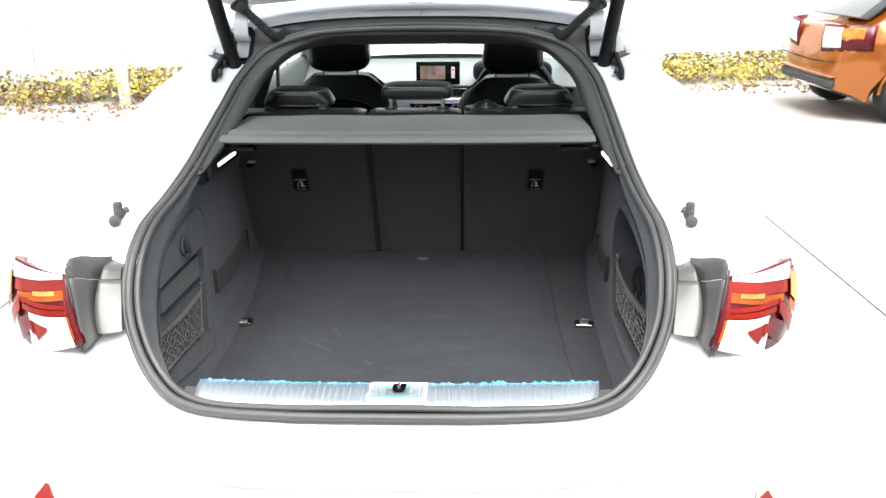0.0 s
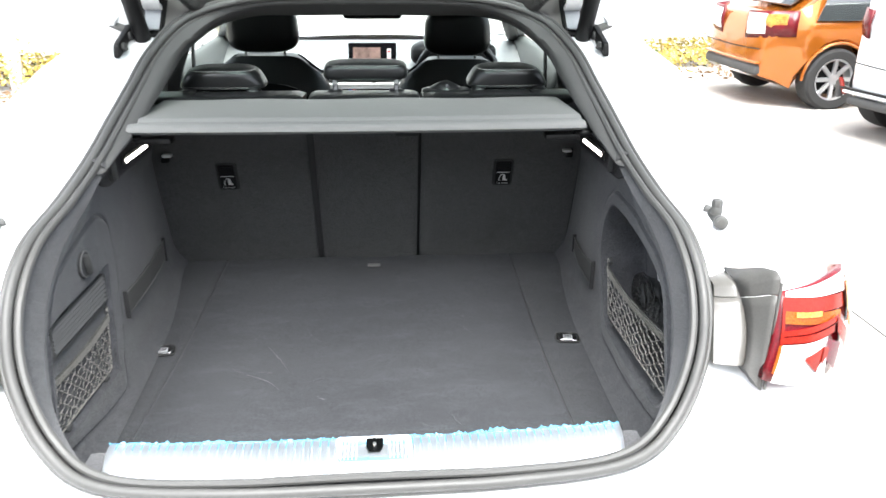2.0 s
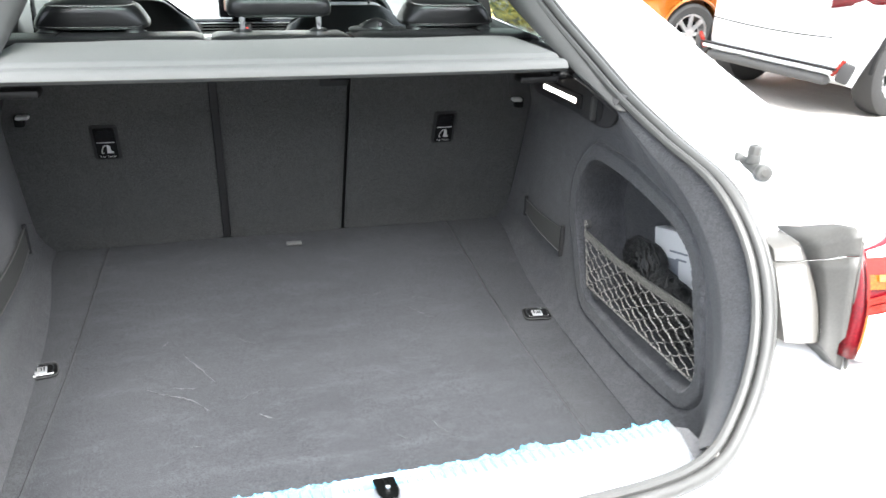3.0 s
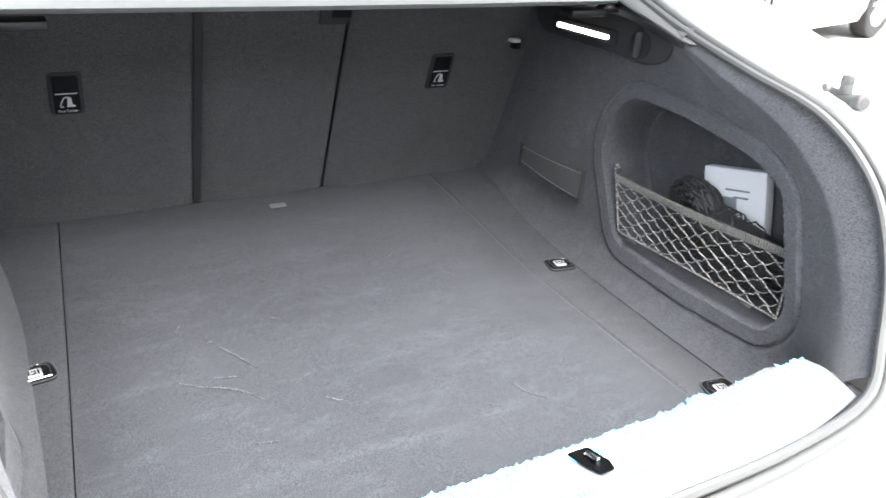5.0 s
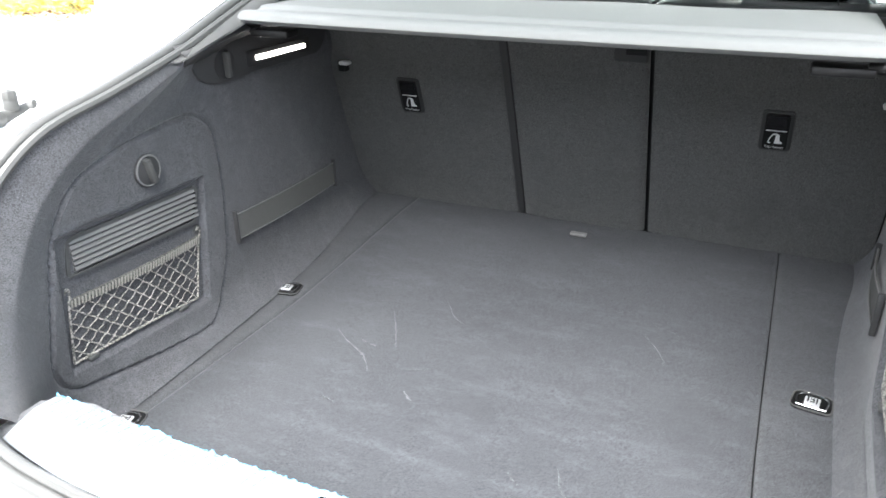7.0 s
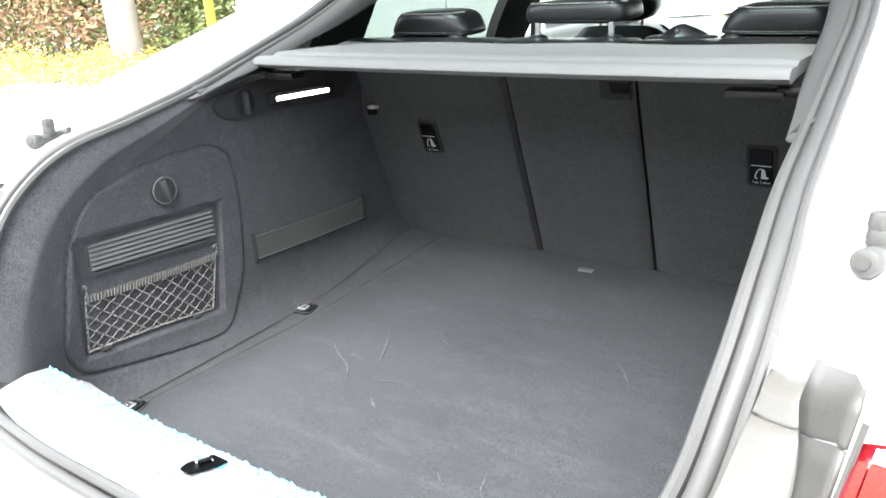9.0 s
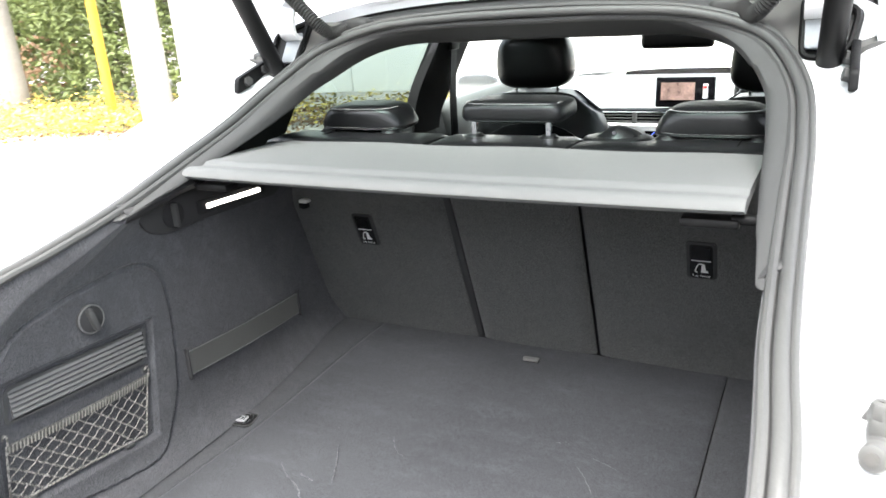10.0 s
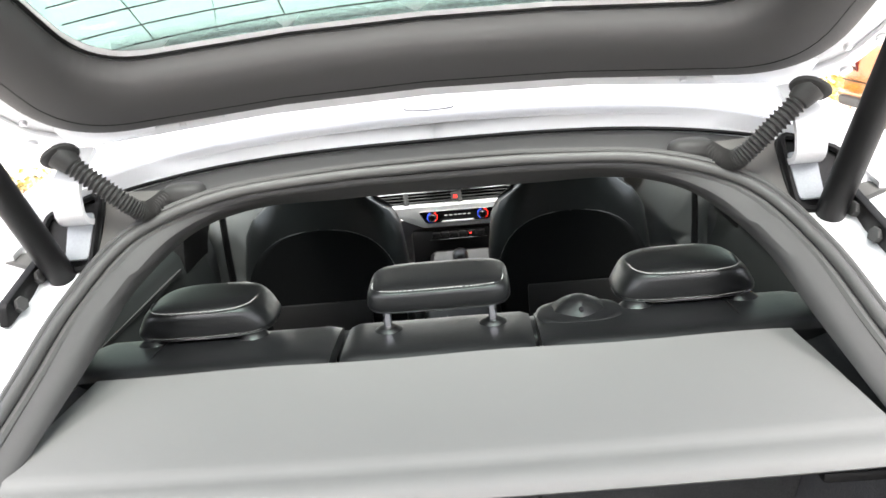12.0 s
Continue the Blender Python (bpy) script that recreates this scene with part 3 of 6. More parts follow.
# side windows, pillars, doors
for s in (1, -1):
    rail = spline([(s * .60, .86, 1.222), (s * .60, 1.1, 1.272), (s * .585, 1.5, 1.305), (s * .575, 2.0, 1.295), (s * .60, 2.35, 1.235), (s * .68, 2.8, 1.06), (s * .755, 3.05, .94)], 6)
    part("roof_rail", sweep(rail, [(-.035, -.02), (.035, -.02), (.04, .01), (.0, .03), (-.04, .01)]), PAINT, car, "white roof rail and windscreen pillar")
    inner = [p + V(-s * 0.03, 0, -0.02) for p in rail]
    part("pillar_trim", sweep(inner, ring(0.035, 10, 0.022)), LINING, car, "pale grey fabric pillar trim")
    part("belt_moulding", sweep(spline([(s * .785, 1.12, .938), (s * .812, 1.6, .934), (s * .818, 2.3, .925), (s * .80, 3.0, .918)], 6), ring(0.010, 8)), CHROME, car, "bright window-line moulding")
    # rear door pillar with its belt
    part("door_pillar", sweep(spline([(s * .700, 1.83, .42), (s * .712, 1.83, .70), (s * .722, 1.845, .93), (s * .675, 1.91, 1.10), (s * .612, 1.98, 1.275)], 5), [(-.09, -.018), (.09, -.018), (.085, .02), (-.085, .02)], (s, 0, 0)), PLASTIC_DARK, car, "black trimmed centre pillar")
    part("seat_belt", sweep(spline([(s * .63, 1.93, 1.17), (s * .655, 1.95, .98), (s * .66, 1.97, .70), (s * .62, 1.99, .42)], 6), [(-.023, -.002), (.023, -.002), (.023, .002), (-.023, .002)], (s, 0, 0)), PLASTIC_DARK, car, "black webbing seat belt")
    part("belt_guide", box((s * .635, 1.935, 1.165), (.02, .06, .04), .006), PLASTIC_DARK, car)
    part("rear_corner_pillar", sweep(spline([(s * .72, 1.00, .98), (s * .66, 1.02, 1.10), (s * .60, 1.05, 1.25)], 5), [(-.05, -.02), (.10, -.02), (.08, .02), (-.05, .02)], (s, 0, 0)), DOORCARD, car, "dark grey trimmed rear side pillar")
    card = []
    for k in range(28):
        y = 0.88 + 2.1 * k / 27
        card.append([V(s * .765, y, .955), V(s * .735, y, .95), V(s * .715, y, .93), V(s * .70, y, .86), V(s * .66 if k % 14 > 2 else s * .70, y, .76), V(s * .665, y, .72), V(s * .71, y, .66), V(s * .71, y, .34)])
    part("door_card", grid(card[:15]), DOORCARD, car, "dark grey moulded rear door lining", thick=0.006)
    part("door_card", grid(card[14:]), DOORCARD_LIT, car, "moulded front door lining, coloured paler as lit", thick=0.006)
    # aluminium strip coloured dark grey to hold the cabin's shade
    part("door_strip", sweep(spline([(s * .711, 1.25, .903), (s * .708, 1.5, .905), (s * .706, 1.72, .906)], 4), [(-.004, -.003), (.004, -.003), (.004, .004), (-.004, .004)], (s, 0, 0)), POD, car, "thin aluminium strip on the door lining, darkened for shade")
    for y0, y1 in ((1.07, 1.83), (1.91, 2.98)):
        pane = []
        for k in range(9):
            y = y0 + (y1 - y0) * k / 8
            lo = V(s * .775, y, .955)
            hi = min(rail, key=lambda p: abs(p.y - y))
            pane.append([lo, lo.lerp(V(hi.x, y, hi.z), 0.5) + V(s * .012, 0, 0), V(hi.x, y, hi.z)])
        gl = part("side_window", grid(pane), GLASS_SIDE if y0 < 1.5 else GLASS, car, "green-tinted side window pane" if y0 < 1.5 else "clear side window pane")
        gl.visible_shadow = False
    # outside mirror
    mirror_ob = part("door_mirror", pad((s * .935, 2.80, .900), (.125, .055, .098), .6, .6), PAINT, car, "white door mirror housing")
    part("mirror_glass", pad((s * .93, 2.752, .900), (.105, .010, .080), .6, .6), CHROME, mirror_ob, "mirror glass")
    part("mirror_foot", box((s * .83, 2.81, .92), (.09, .04, .03), .01), PLASTIC_DARK, mirror_ob)
screen_rows = []
for k in range(9):
    t = k / 8
    screen_rows.append([V((0.56 + 0.18 * t) * j / 8, 2.33 + .72 * t + 0.1 * (1 - (j / 8) ** 2) * t, 1.275 - .34 * t - 0.03 * (j / 8) ** 2) for j in range(-8, 9)])
ws = part("windscreen", grid(screen_rows), GLASS, car, "clear windscreen")
ws.visible_shadow = False
# headlining
lin = []
for k in range(20):
    y = 1.0 + 1.36 * k / 19
    top = 1.262 + 0.05 * math.sin(math.pi * min(1, (y - .9) / 1.65)) - 0.03 * max(0, (y - 2.1) / .3)
    lin.append([V(.58 * j / 8, y, top - 0.04 * abs(j / 8) ** 3) for j in range(-8, 9)])
part("headlining", grid(lin), LINING, car, "pale grey fabric headlining", thick=0.006)
part("interior_mirror", box((0.0, 2.42, 1.122), (.25, .035, .068), .018, 3), PLASTIC_DARK, car, "black interior mirror")
part("mirror_stalk", tube([(0, 2.42, 1.16), (0, 2.52, 1.215)], .012), PLASTIC_DARK, car)

# ---- inner trim round the opening ----
# grey plastic pillar trim between the seal and the cabin
trim_rows = []
tt = spline([(.010, .03, -.002), (.025, .06, .0), (.035, .09, .0), (.04, .10, -.005), (.045, .10, -.02), (.03, .085, -.034), (.01, .07, -.046), (.0, .06, -.048)], 8)
idx0 = 8 * 8 - 2
upper = seal_half[idx0:]
for i, p in enumerate(upper):
    o = tt[min(len(tt) - 1, i)].copy()
    o.x *= .7
    q = p + V(-o.x - 0.012, 0.012, -0.006 if p.z < 1.2 else -0.012)
    e = p + V(-o.x - 0.02, o.y + .0, o.z)
    trim_rows.append([p + V(-0.004, .012, 0), q, q.lerp(e, 0.5) + V(-0.006, 0, -.002), e, e + V(0.03 * min(1, p.x / .2), 0.04, 0.012)])
for s in (1, -1):
    half = [[V(s * p.x, p.y, p.z) for p in spline(r, 4)] for r in trim_rows]
    part("pillar_cover", grid(half), PILLAR, car, "grey plastic cover of the sloping rear pillar", thick=0.002)
    # ledge that carries the luggage cover
    ledge = []
    for k in range(13):
        y = .40 + .46 * k / 12
        z = 1.030 + .02 * smooth_step(.40, .55, y)
        ledge.append([V(s * .486, y + .0, z + .012), V(s * .470, y, z + .004), V(s * .462 - s * .012 * smooth_step(.42, .55, y), y, z - .004), V(s * .470, y, z - .018)])
    part("cover_ledge", grid(ledge), POD, car, "grey plastic ledge under the luggage cover", thick=0.003)

# carpeted side walls, with a storage recess on one side and a hatch on the other
RECESS = [(.572, .84), (.525, .902), (.40, .903), (.25, .888), (.186, .862), (.13, .69), (.154, .640), (.33, .628), (.50, .630), (.577, .78)]
HATCH = [(.479, .90), (.431, .932), (.288, .928), (.181, .905), (.138, .845), (.089, .67), (.111, .618), (.268, .588), (.408, .572), (.466, .66), (.483, .80)]


def inside(p, poly):
    """Signed distance to a closed outline, positive within."""
    d, hit = 1e9, False
    n = len(poly)
    for i in range(n):
        (ax, ay), (bx, by) = poly[i], poly[(i + 1) % n]
        ex, ey = bx - ax, by - ay
        t = max(0, min(1, ((p[0] - ax) * ex + (p[1] - ay) * ey) / (ex * ex + ey * ey)))
        d = min(d, math.hypot(p[0] - ax - ex * t, p[1] - ay - ey * t))
        if (ay > p[1]) != (by > p[1]) and p[0] < (bx - ax) * (p[1] - ay) / (by - ay) + ax:
            hit = not hit
    return d if hit else -d


def recede(y, z=0.8):
    """How far the lining falls back behind the wheel housing."""
    return .024 * smooth_step(.64, .98, y) * smooth_step(.975, .90, z)


recess_line, hatch_line = rounded(RECESS, 0.034), rounded(HATCH, 0.05)
wall_seal = seal_half[8 * 2 + 4:8 * 8 + 1]


def wall_points(side):
    """Rows from the seal forward to the seat back."""
    rows = []
    N, M = len(wall_seal), 320
    for i in range(0, 4 * N - 3):
        f = i / 4
        p = wall_seal[int(f)].lerp(wall_seal[min(N - 1, int(f) + 1)], f - int(f))
        t = i / (4 * N - 4)
        zw = FLOOR_Z + (1.034 - FLOOR_Z) * t ** 0.92
        row = []
        y1 = seat_y(zw) + 0.004
        for j in range(M + 1):
            v = j / M
            y = p.y + 0.012 + (y1 - p.y - 0.012) * v
            d = y - p.y
            k = smooth_step(0, 0.16, d)
            z = p.z + (zw - p.z) * k
            if t < 0.25:
                z = max(z, floor_z(y) * k + p.z * (1 - k))
            x = p.x - 0.010 + (0.508 - p.x + 0.010) * smooth_step(0.045, 0.15, d) - 0.012 * max(0, 1 - abs(d - 0.055) / (0.045 if d < 0.055 else 0.03)) * smooth_step(.05, .4, t)
            x += recede(y, z) * k - 0.004 * math.sin(y * 6)
            # rounded foot towards the floor
            h = max(0, z - floor_z(y))
            if h < 0.085 and k > 0.6:
                x -= 0.036 * (1 - h / 0.085) ** 2.6 * (1 - .25 * smooth_step(.80, .97, y))
            q = inside((y, z), recess_line if side > 0 else hatch_line)
            if side > 0:
                x += 0.098 * smooth_step(-0.001, 0.013, q) - 0.004 * smooth_step(-.028, -.025, q) + 0.004 * max(0, 1 - abs(q + .029) / .004)
            else:
                x += 0.006 * max(0, 1 - abs(q) / 0.0045) - 0.003 * smooth_step(0, .006, q)
                x += 0.010 * smooth_step(0.0, 0.008, inside((y, z), [(.140, .845), (.440, .829), (.405, .612), (.120, .640)]))
            row.append(V(side * x, y, z))
        rows.append(row)
    return rows


for s in (1, -1):
    part("side_lining", grid(wall_points(s)), CARPET_WALL, car, "dark grey felt side lining with a deep storage recess" if s > 0 else "dark grey felt side lining with a service hatch")

# boot floor: a middle board and two side strips, scuffed
def seam_x(y, s):
    return -(.400 + .060 * (1 - y)) if s < 0 else .378 + .014 * max(0, .4 - y)


def floor_piece(a, b, n, drop):
    rows = []
    for k in range(60):
        y = 0.07 + (1.003 - 0.07) * k / 59
        x0, x1 = a(y), b(y)
        row = []
        for j in range(n + 1):
            u = j / n
            x = x0 + (x1 - x0) * (0.5 - 0.5 * math.cos(math.pi * u))
            edge = min(x - x0, x1 - x)
            row.append(V(x, y, floor_z(y) - drop - 0.0022 * max(0, 1 - edge / 0.004) + 0.0012 * math.sin(x * 21 + y * 5)))
        rows.append(row)
    return grid(rows)


part("floor_board", floor_piece(lambda y: seam_x(y, -1) + .001, lambda y: seam_x(y, 1) - .001, 60, 0), CARPET, car, "dark grey felt boot floor with pale scuffs")
part("floor_edge", floor_piece(lambda y: -.535, lambda y: seam_x(y, -1) - .001, 20, .002), CARPET_EDGE, car, "dark grey felt floor strip")
part("floor_edge", floor_piece(lambda y: seam_x(y, 1) + .001, lambda y: .535, 20, .002), CARPET_EDGE, car, "dark grey felt floor strip")
part("floor_pan", box((0, .5, .53), (1.0, 1.0, .02)), PLASTIC_DARK, car)
part("pull_tab", box((-.002, .940, floor_z(.940) + .004), (.034, .014, .006), .002), TAB_GREY, car, "small grey fabric pull tab")

# sill: carpet step, ribbed steel plate, latch
step = []
for k in range(33):
    x = -.41 + .82 * k / 32
    e = (abs(x) / .41) ** 3
    step.append([V(x, -.105 + .035 * e, .722 - .012 * e), V(x, -.002 + .012 * e, .706), V(x, .020 + .016 * e, .688), V(x, .055 + .02 * e, .655), V(x, .073 + .015 * e, .548)])
part("sill_lining", grid(step), CARPET_WALL, car, "dark grey felt below the sill plate")
plate = []


def sill_at(x, v):
    """The plate's surface: x from -1 to 1 along it, v from 0 at the seal to 1 inside."""
    e = abs(x) ** 2.5
    o, m2, i2 = V(.366 * x, -.111 + .042 * e, .737 - .014 * e), V(.376 * x, -.045 + .024 * e, .731 - .006 * e), V(.382 * x, .001 + .012 * e, .717)
    return o.lerp(m2, v * 2) + V(0, 0, .006 * v * (1 - v * 2)) if v < .5 else m2.lerp(i2, v * 2 - 1)


for k in range(61):
    x = -1 + 2 * k / 60
    plate.append([sill_at(x, v) for v in (0, .25, .5, .75, 1)] + [sill_at(x, 1) + V(0, .006, -.012)])
sill = part("sill_plate", grid(plate), STEEL, car, "brushed steel loading-sill plate with ribs", thick=-0.003)
for k in range(-30, 31):
    x = k / 31
    if abs(k) < 4:
        continue
    a, b, c, d = (sill_at(x, v) + V(0, 0, .0022) for v in (.10, .60, .64, .95))
    part("rib", sweep([a, a.lerp(b, .1) + V(0, 0, .002), a.lerp(b, .9) + V(0, 0, .002), b], ring(.0030, 6, .0040), (0, 0, 1)), STEEL, sill)
    part("rib", sweep([c, d], ring(.0014, 6, .0018), (0, 0, 1)), FILM_PALE, sill, "rib under pale blue film")
# torn strip of protective film left along the plate's inner edge
film_rng = random.Random(3)
film, torn = [], []
for k in range(321):
    x = -1 + 2 * k / 320
    if film_rng.random() < .3 or k == 0:
        tear = film_rng.uniform(-.001, .005) * film_rng.random() * (1.8 if x > .45 else 1)
    e1 = sill_at(x, 1) + V(0, 0, .0024)
    film.append([sill_at(x, .62 + .05 * film_rng.random() + .10 * smooth_step(.22, .14, abs(x))) + V(0, 0, .0016), sill_at(x, .80) + V(0, 0, .0020), sill_at(x, .93) + V(0, 0, .0022), e1])
    torn.append([sill_at(x, .985 - .04 * film_rng.random() ** 3) + V(0, 0, .0034), e1 + V(0, -.001, .003 * film_rng.random()), e1 + V(film_rng.uniform(-.002, .002), .001 + tear, -.001 + .005 * film_rng.random())])
part("protective_film", grid(film), FILM, sill, "strip of blue protective film on the plate")
part("torn_edge", grid(torn), FILM_PALE, sill, "ragged pale edge of the torn film")


def on_sill(x, v, up=0.0):
    """A point above the plate: metres along it, v across it."""
    return sill_at((x) / .376, v) + V(0, 0, up)


lat = part("latch", poly_prism([on_sill(x, v, .002) for x, v in rounded([(-.049, .20), (.057, .20), (.055, .92), (-.047, .92)], .02)], (0, 0, 1), .003, .001), FILM_PALE, car, "pale steel latch surround in the sill")
part("latch_frame", sweep([on_sill(x, v, .0055) for x, v in rounded([(-.049, .20), (.057, .20), (.055, .92), (-.047, .92)], .02)], ring(.0030, 8), closed=True), PAPER, lat, "raised white latch frame")
for k in range(5):
    for sx in (-1, 1):
        x = .004 + sx * (.024 + .0055 * k)
        part("rib", sweep([on_sill(x, .30, .0052), on_sill(x, .82, .0052)], ring(.0012, 6), (0, 0, 1)), ALU, lat, "narrow bright rib")
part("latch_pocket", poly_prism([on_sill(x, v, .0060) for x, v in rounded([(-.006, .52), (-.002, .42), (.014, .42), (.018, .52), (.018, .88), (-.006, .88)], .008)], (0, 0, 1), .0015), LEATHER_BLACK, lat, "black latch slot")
part("striker", tube([on_sill(.006, .55, .005), on_sill(.006, .56, .011), on_sill(.006, .72, .011), on_sill(.006, .74, .006)], .0030), CHROME, lat, "steel striker loop")

# ---- tail lamps and jambs ----
for s in (1, -1):
    cols = [((.589, -.004, .948), (.561, -.056, .832)), ((.645, .012, .950), (.622, -.046, .817)), ((.70, .045, .953), (.684, -.010, .812)), ((.736, .090, .945), (.730, .045, .816)), ((.757, .146, .922), (.757, .11, .828))]
    tops, bots = spline([c[0] for c in cols], 6), spline([c[1] for c in cols], 6)

    def lens(u0, u1, v0, v1, out, n=16, m=6, w0=None, w1=None):
        """A patch of the lamp: between v0 and v1 at its inner end, w0 and w1 at its outer end."""
        rows = []
        for i in range(n + 1):
            q = i / n
            u = u0 + (u1 - u0) * q
            f = min(.9999, u) * (len(tops) - 1)
            a = tops[int(f)].lerp(tops[min(len(tops) - 1, int(f) + 1)], f - int(f))
            b = bots[int(f)].lerp(bots[min(len(bots) - 1, int(f) + 1)], f - int(f))
            va, vb = v0 + ((v0 if w0 is None else w0) - v0) * q, v1 + ((v1 if w1 is None else w1) - v1) * q
            r = []
            for j in range(m + 1):
                v = va + (vb - va) * j / m
                p = a.lerp(b, v)
                bul = out + 0.010 * math.sin(math.pi * min(1, max(0, v)))
                p = p + V(.35 * u * bul + .2 * bul, -bul, 0)
                r.append(V(s * p.x, p.y, p.z))
            rows.append(r)
        return grid(rows)
    lamp = part("tail_lamp", lens(0, 1, 0, 1, .002), LENS_DARK, car, "red, amber and clear wrap-round tail lamp", thick=0.02)
    # upper strip in white, which stands for bright sky on the lens
    part("clear_lens", lens(.03, .62, .005, .06, .005, w1=.20), LENS_CLEAR, lamp, "upper lens strip, whitened for the sky it reflects")
    part("red_lens", lens(.03, .56, .065, .20, .005, w0=.20, w1=.33), LENS_RED, lamp, "red upper lens")
    part("amber_lens", lens(.03, .50, .20, .33, .005, w0=.33, w1=.41), LENS_AMBER, lamp, "orange indicator strip")
    # highlight on the amber, painted as a paler patch
    part("amber_glint", lens(.10, .30, .215, .27, .0075, w0=.25, w1=.30), LENS_PALE, lamp, "pale glint painted on the amber lens")
    part("light_bar", lens(.004, .46, .40, .46, .0075, w0=.35, w1=.41), LENS_RED, lamp, "bright red light bar")
    part("light_bar", lens(.004, .42, .47, .54, .0075, w0=.43, w1=.50), LENS_RED, lamp, "bright red light bar")
    part("light_bar", lens(.44, .66, .36, .50, .0095, w0=.66, w1=.92), LENS_RED, lamp, "bright red light bar bent down the side")
    part("amber_facet", lens(.54, .64, .36, .46, .0125, n=6, w0=.50, w1=.62), LENS_AMBER, lamp, "orange facet in the bend")
    part("red_facet", lens(.36, .52, .54, .74, .0075, n=8, w0=.66, w1=.96), LENS_VIOLET, lamp, "violet-red facet")
    part("red_facet", lens(.33, .37, .60, .90, .0095, n=4, w0=.62, w1=.94), LENS_RED, lamp, "narrow red facet")
    part("amber_lens", lens(.62, .99, .10, .34, .005, w0=.10, w1=.97), LENS_AMBER, lamp, "amber side lens")
    # side highlight, likewise put in as pale colour
    part("amber_glint", lens(.58, .92, .10, .36, .0095, w0=.20, w1=.76), LENS_PALE, lamp, "pale glint painted on the amber side lens")
    part("inner_bar", lens(.0, .022, .05, .54, .0075, n=3), LENS_RED, lamp, "narrow red inner edge")
    part("inner_bar", lens(.0, .022, .55, .88, .0075, n=3), LENS_AMBER, lamp, "narrow amber inner edge")
    part("clear_lens", lens(.03, .37, .56, 1.0, .005, w0=.53), LENS_CLEAR, lamp, "clear reversing lens")
    # no real bulb: a red reflection drawn as a wedge on the lens
    part("bulb", lens(.20, .34, .68, .71, .008, n=10, w0=.60, w1=.90), LENS_RED, lamp, "red reflection painted on the reversing lens")
    # jamb beside the lamp: a pale panel next to the seal, a darker return next to the lens
    for t0, t1 in ((0, .858), (.864, 1)):
        jamb, ret = [], []
        for k in range(9):
            t = t0 + (t1 - t0) * k / 8
            z = .838 + .118 * t
            a = V(.503 + .020 * t, -.016 + .076 * t, z - .030 * t)
            b = V(.546 + .010 * math.sin(math.pi * t) + .006 * t, -.024 + .067 * t, z - .022 * t)
            c = V(.562 + .025 * t, -.052 + .045 * t, z - .025 * (1 - t) + .006 * t + .006 * t ** 4)
            jamb.append([V(s * q.x, q.y, q.z) for q in (a + V(.002, .03, 0), a, a.lerp(b, .35) + V(0, -.003, 0), a.lerp(b, .75) + V(0, -.003, 0), b)])
            ret.append([V(s * q.x, q.y, q.z) for q in (b + V(0, -.001, 0), b.lerp(c, .35) + V(-.001, -.002, 0), b.lerp(c, .8) + V(.001, .002, 0), c)])
        for rows in ((jamb, ret) if t1 == 1 else ()):  # the cap folds over at the top
            back = .055 if rows is jamb else .006
            rows.append([q + V(0, .008, .003) for q in rows[-1]])
            rows.append([q + V(0, .05 + (back - .05) * k / (len(rows[-1]) - 1), .002) for k, q in enumerate(rows[-1])])
        for rows in ((jamb, ret) if t0 == 0 else ()):  # and under at the foot
            rows.insert(0, [q + V(0, .04, -.004) for q in rows[0]])
        # panel and return greyed in colour to stand for shade on white paint
        part("lamp_jamb", grid(jamb), JAMB, car, "white painted jamb beside the tail lamp, coloured as in shade", thick=0.003)
        part("lamp_return", grid(ret), JAMB_DARK, car, "return edge beside the tail lamp, darkened as in shade", thick=0.003)
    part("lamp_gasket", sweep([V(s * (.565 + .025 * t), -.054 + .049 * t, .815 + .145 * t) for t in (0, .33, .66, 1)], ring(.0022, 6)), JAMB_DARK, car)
    # rubber buffer on the frame
    bx, by, bz = .570, .186, .990
    bf = part("buffer_base", tube([(s * bx, by - .024, bz), (s * bx, by - .010, bz - .001), (s * bx, by + .012, bz - .001), (s * (bx + .004), by + .030, bz)], .0105, 18, scales=[1.0, .86, .86, 1.0]), BUFFER, car, "grey plastic tailgate buffer with two screw bosses")
    part("screw_boss", cyl((s * (bx - .003), by - .026, bz + .001), (-s * .35, -1, .25), .0118, .016, .0108, 24, .003), BUFFER, bf, "round screw boss")
    part("boss_hole", cyl((s * (bx - .0057), by - .0337, bz + .0030), (-s * .35, -1, .25), .0055, .002, n=16), JAMB_DARK, bf)
    part("screw_boss", cyl((s * (bx - .002), by + .030, bz + .001), (-s * .8, .35, .35), .0112, .016, .0100, 24, .003), BUFFER, bf, "round screw boss")
    part("buffer_foot", pad((s * (bx + .002), by, bz - .012), (.011, .024, .006), .6, .6, n=24, m=8), BUFFER, bf)
    part("buffer_neck", cyl((s * bx, by + .002, bz + .012), (0, .05, 1), .0098, .014, .0088, 22, .002), BUFFER, bf)
    part("buffer_pad", cyl((s * bx, by + .003, bz + .024), (0, .05, 1), .0100, .014, .0088, 8, .003), BUFFER, bf, "rubber stop")
    part("boss_hole", cyl((s * bx, by + .0035, bz + .0312), (0, .05, 1), .003, .001, n=12), JAMB_DARK, bf)
    # hinge, pocket, strut, cable hose
    part("hinge_pocket", poly_prism([V(s * x, .930 - .75 * (1.27 - z), z) for x, z in rounded([(.456, 1.284), (.545, 1.262), (.535, 1.205), (.505, 1.190), (.460, 1.190)], .014)], (0, -1, .75), .005, .002), PLASTIC_DARK, car, "black plastic hinge pocket")
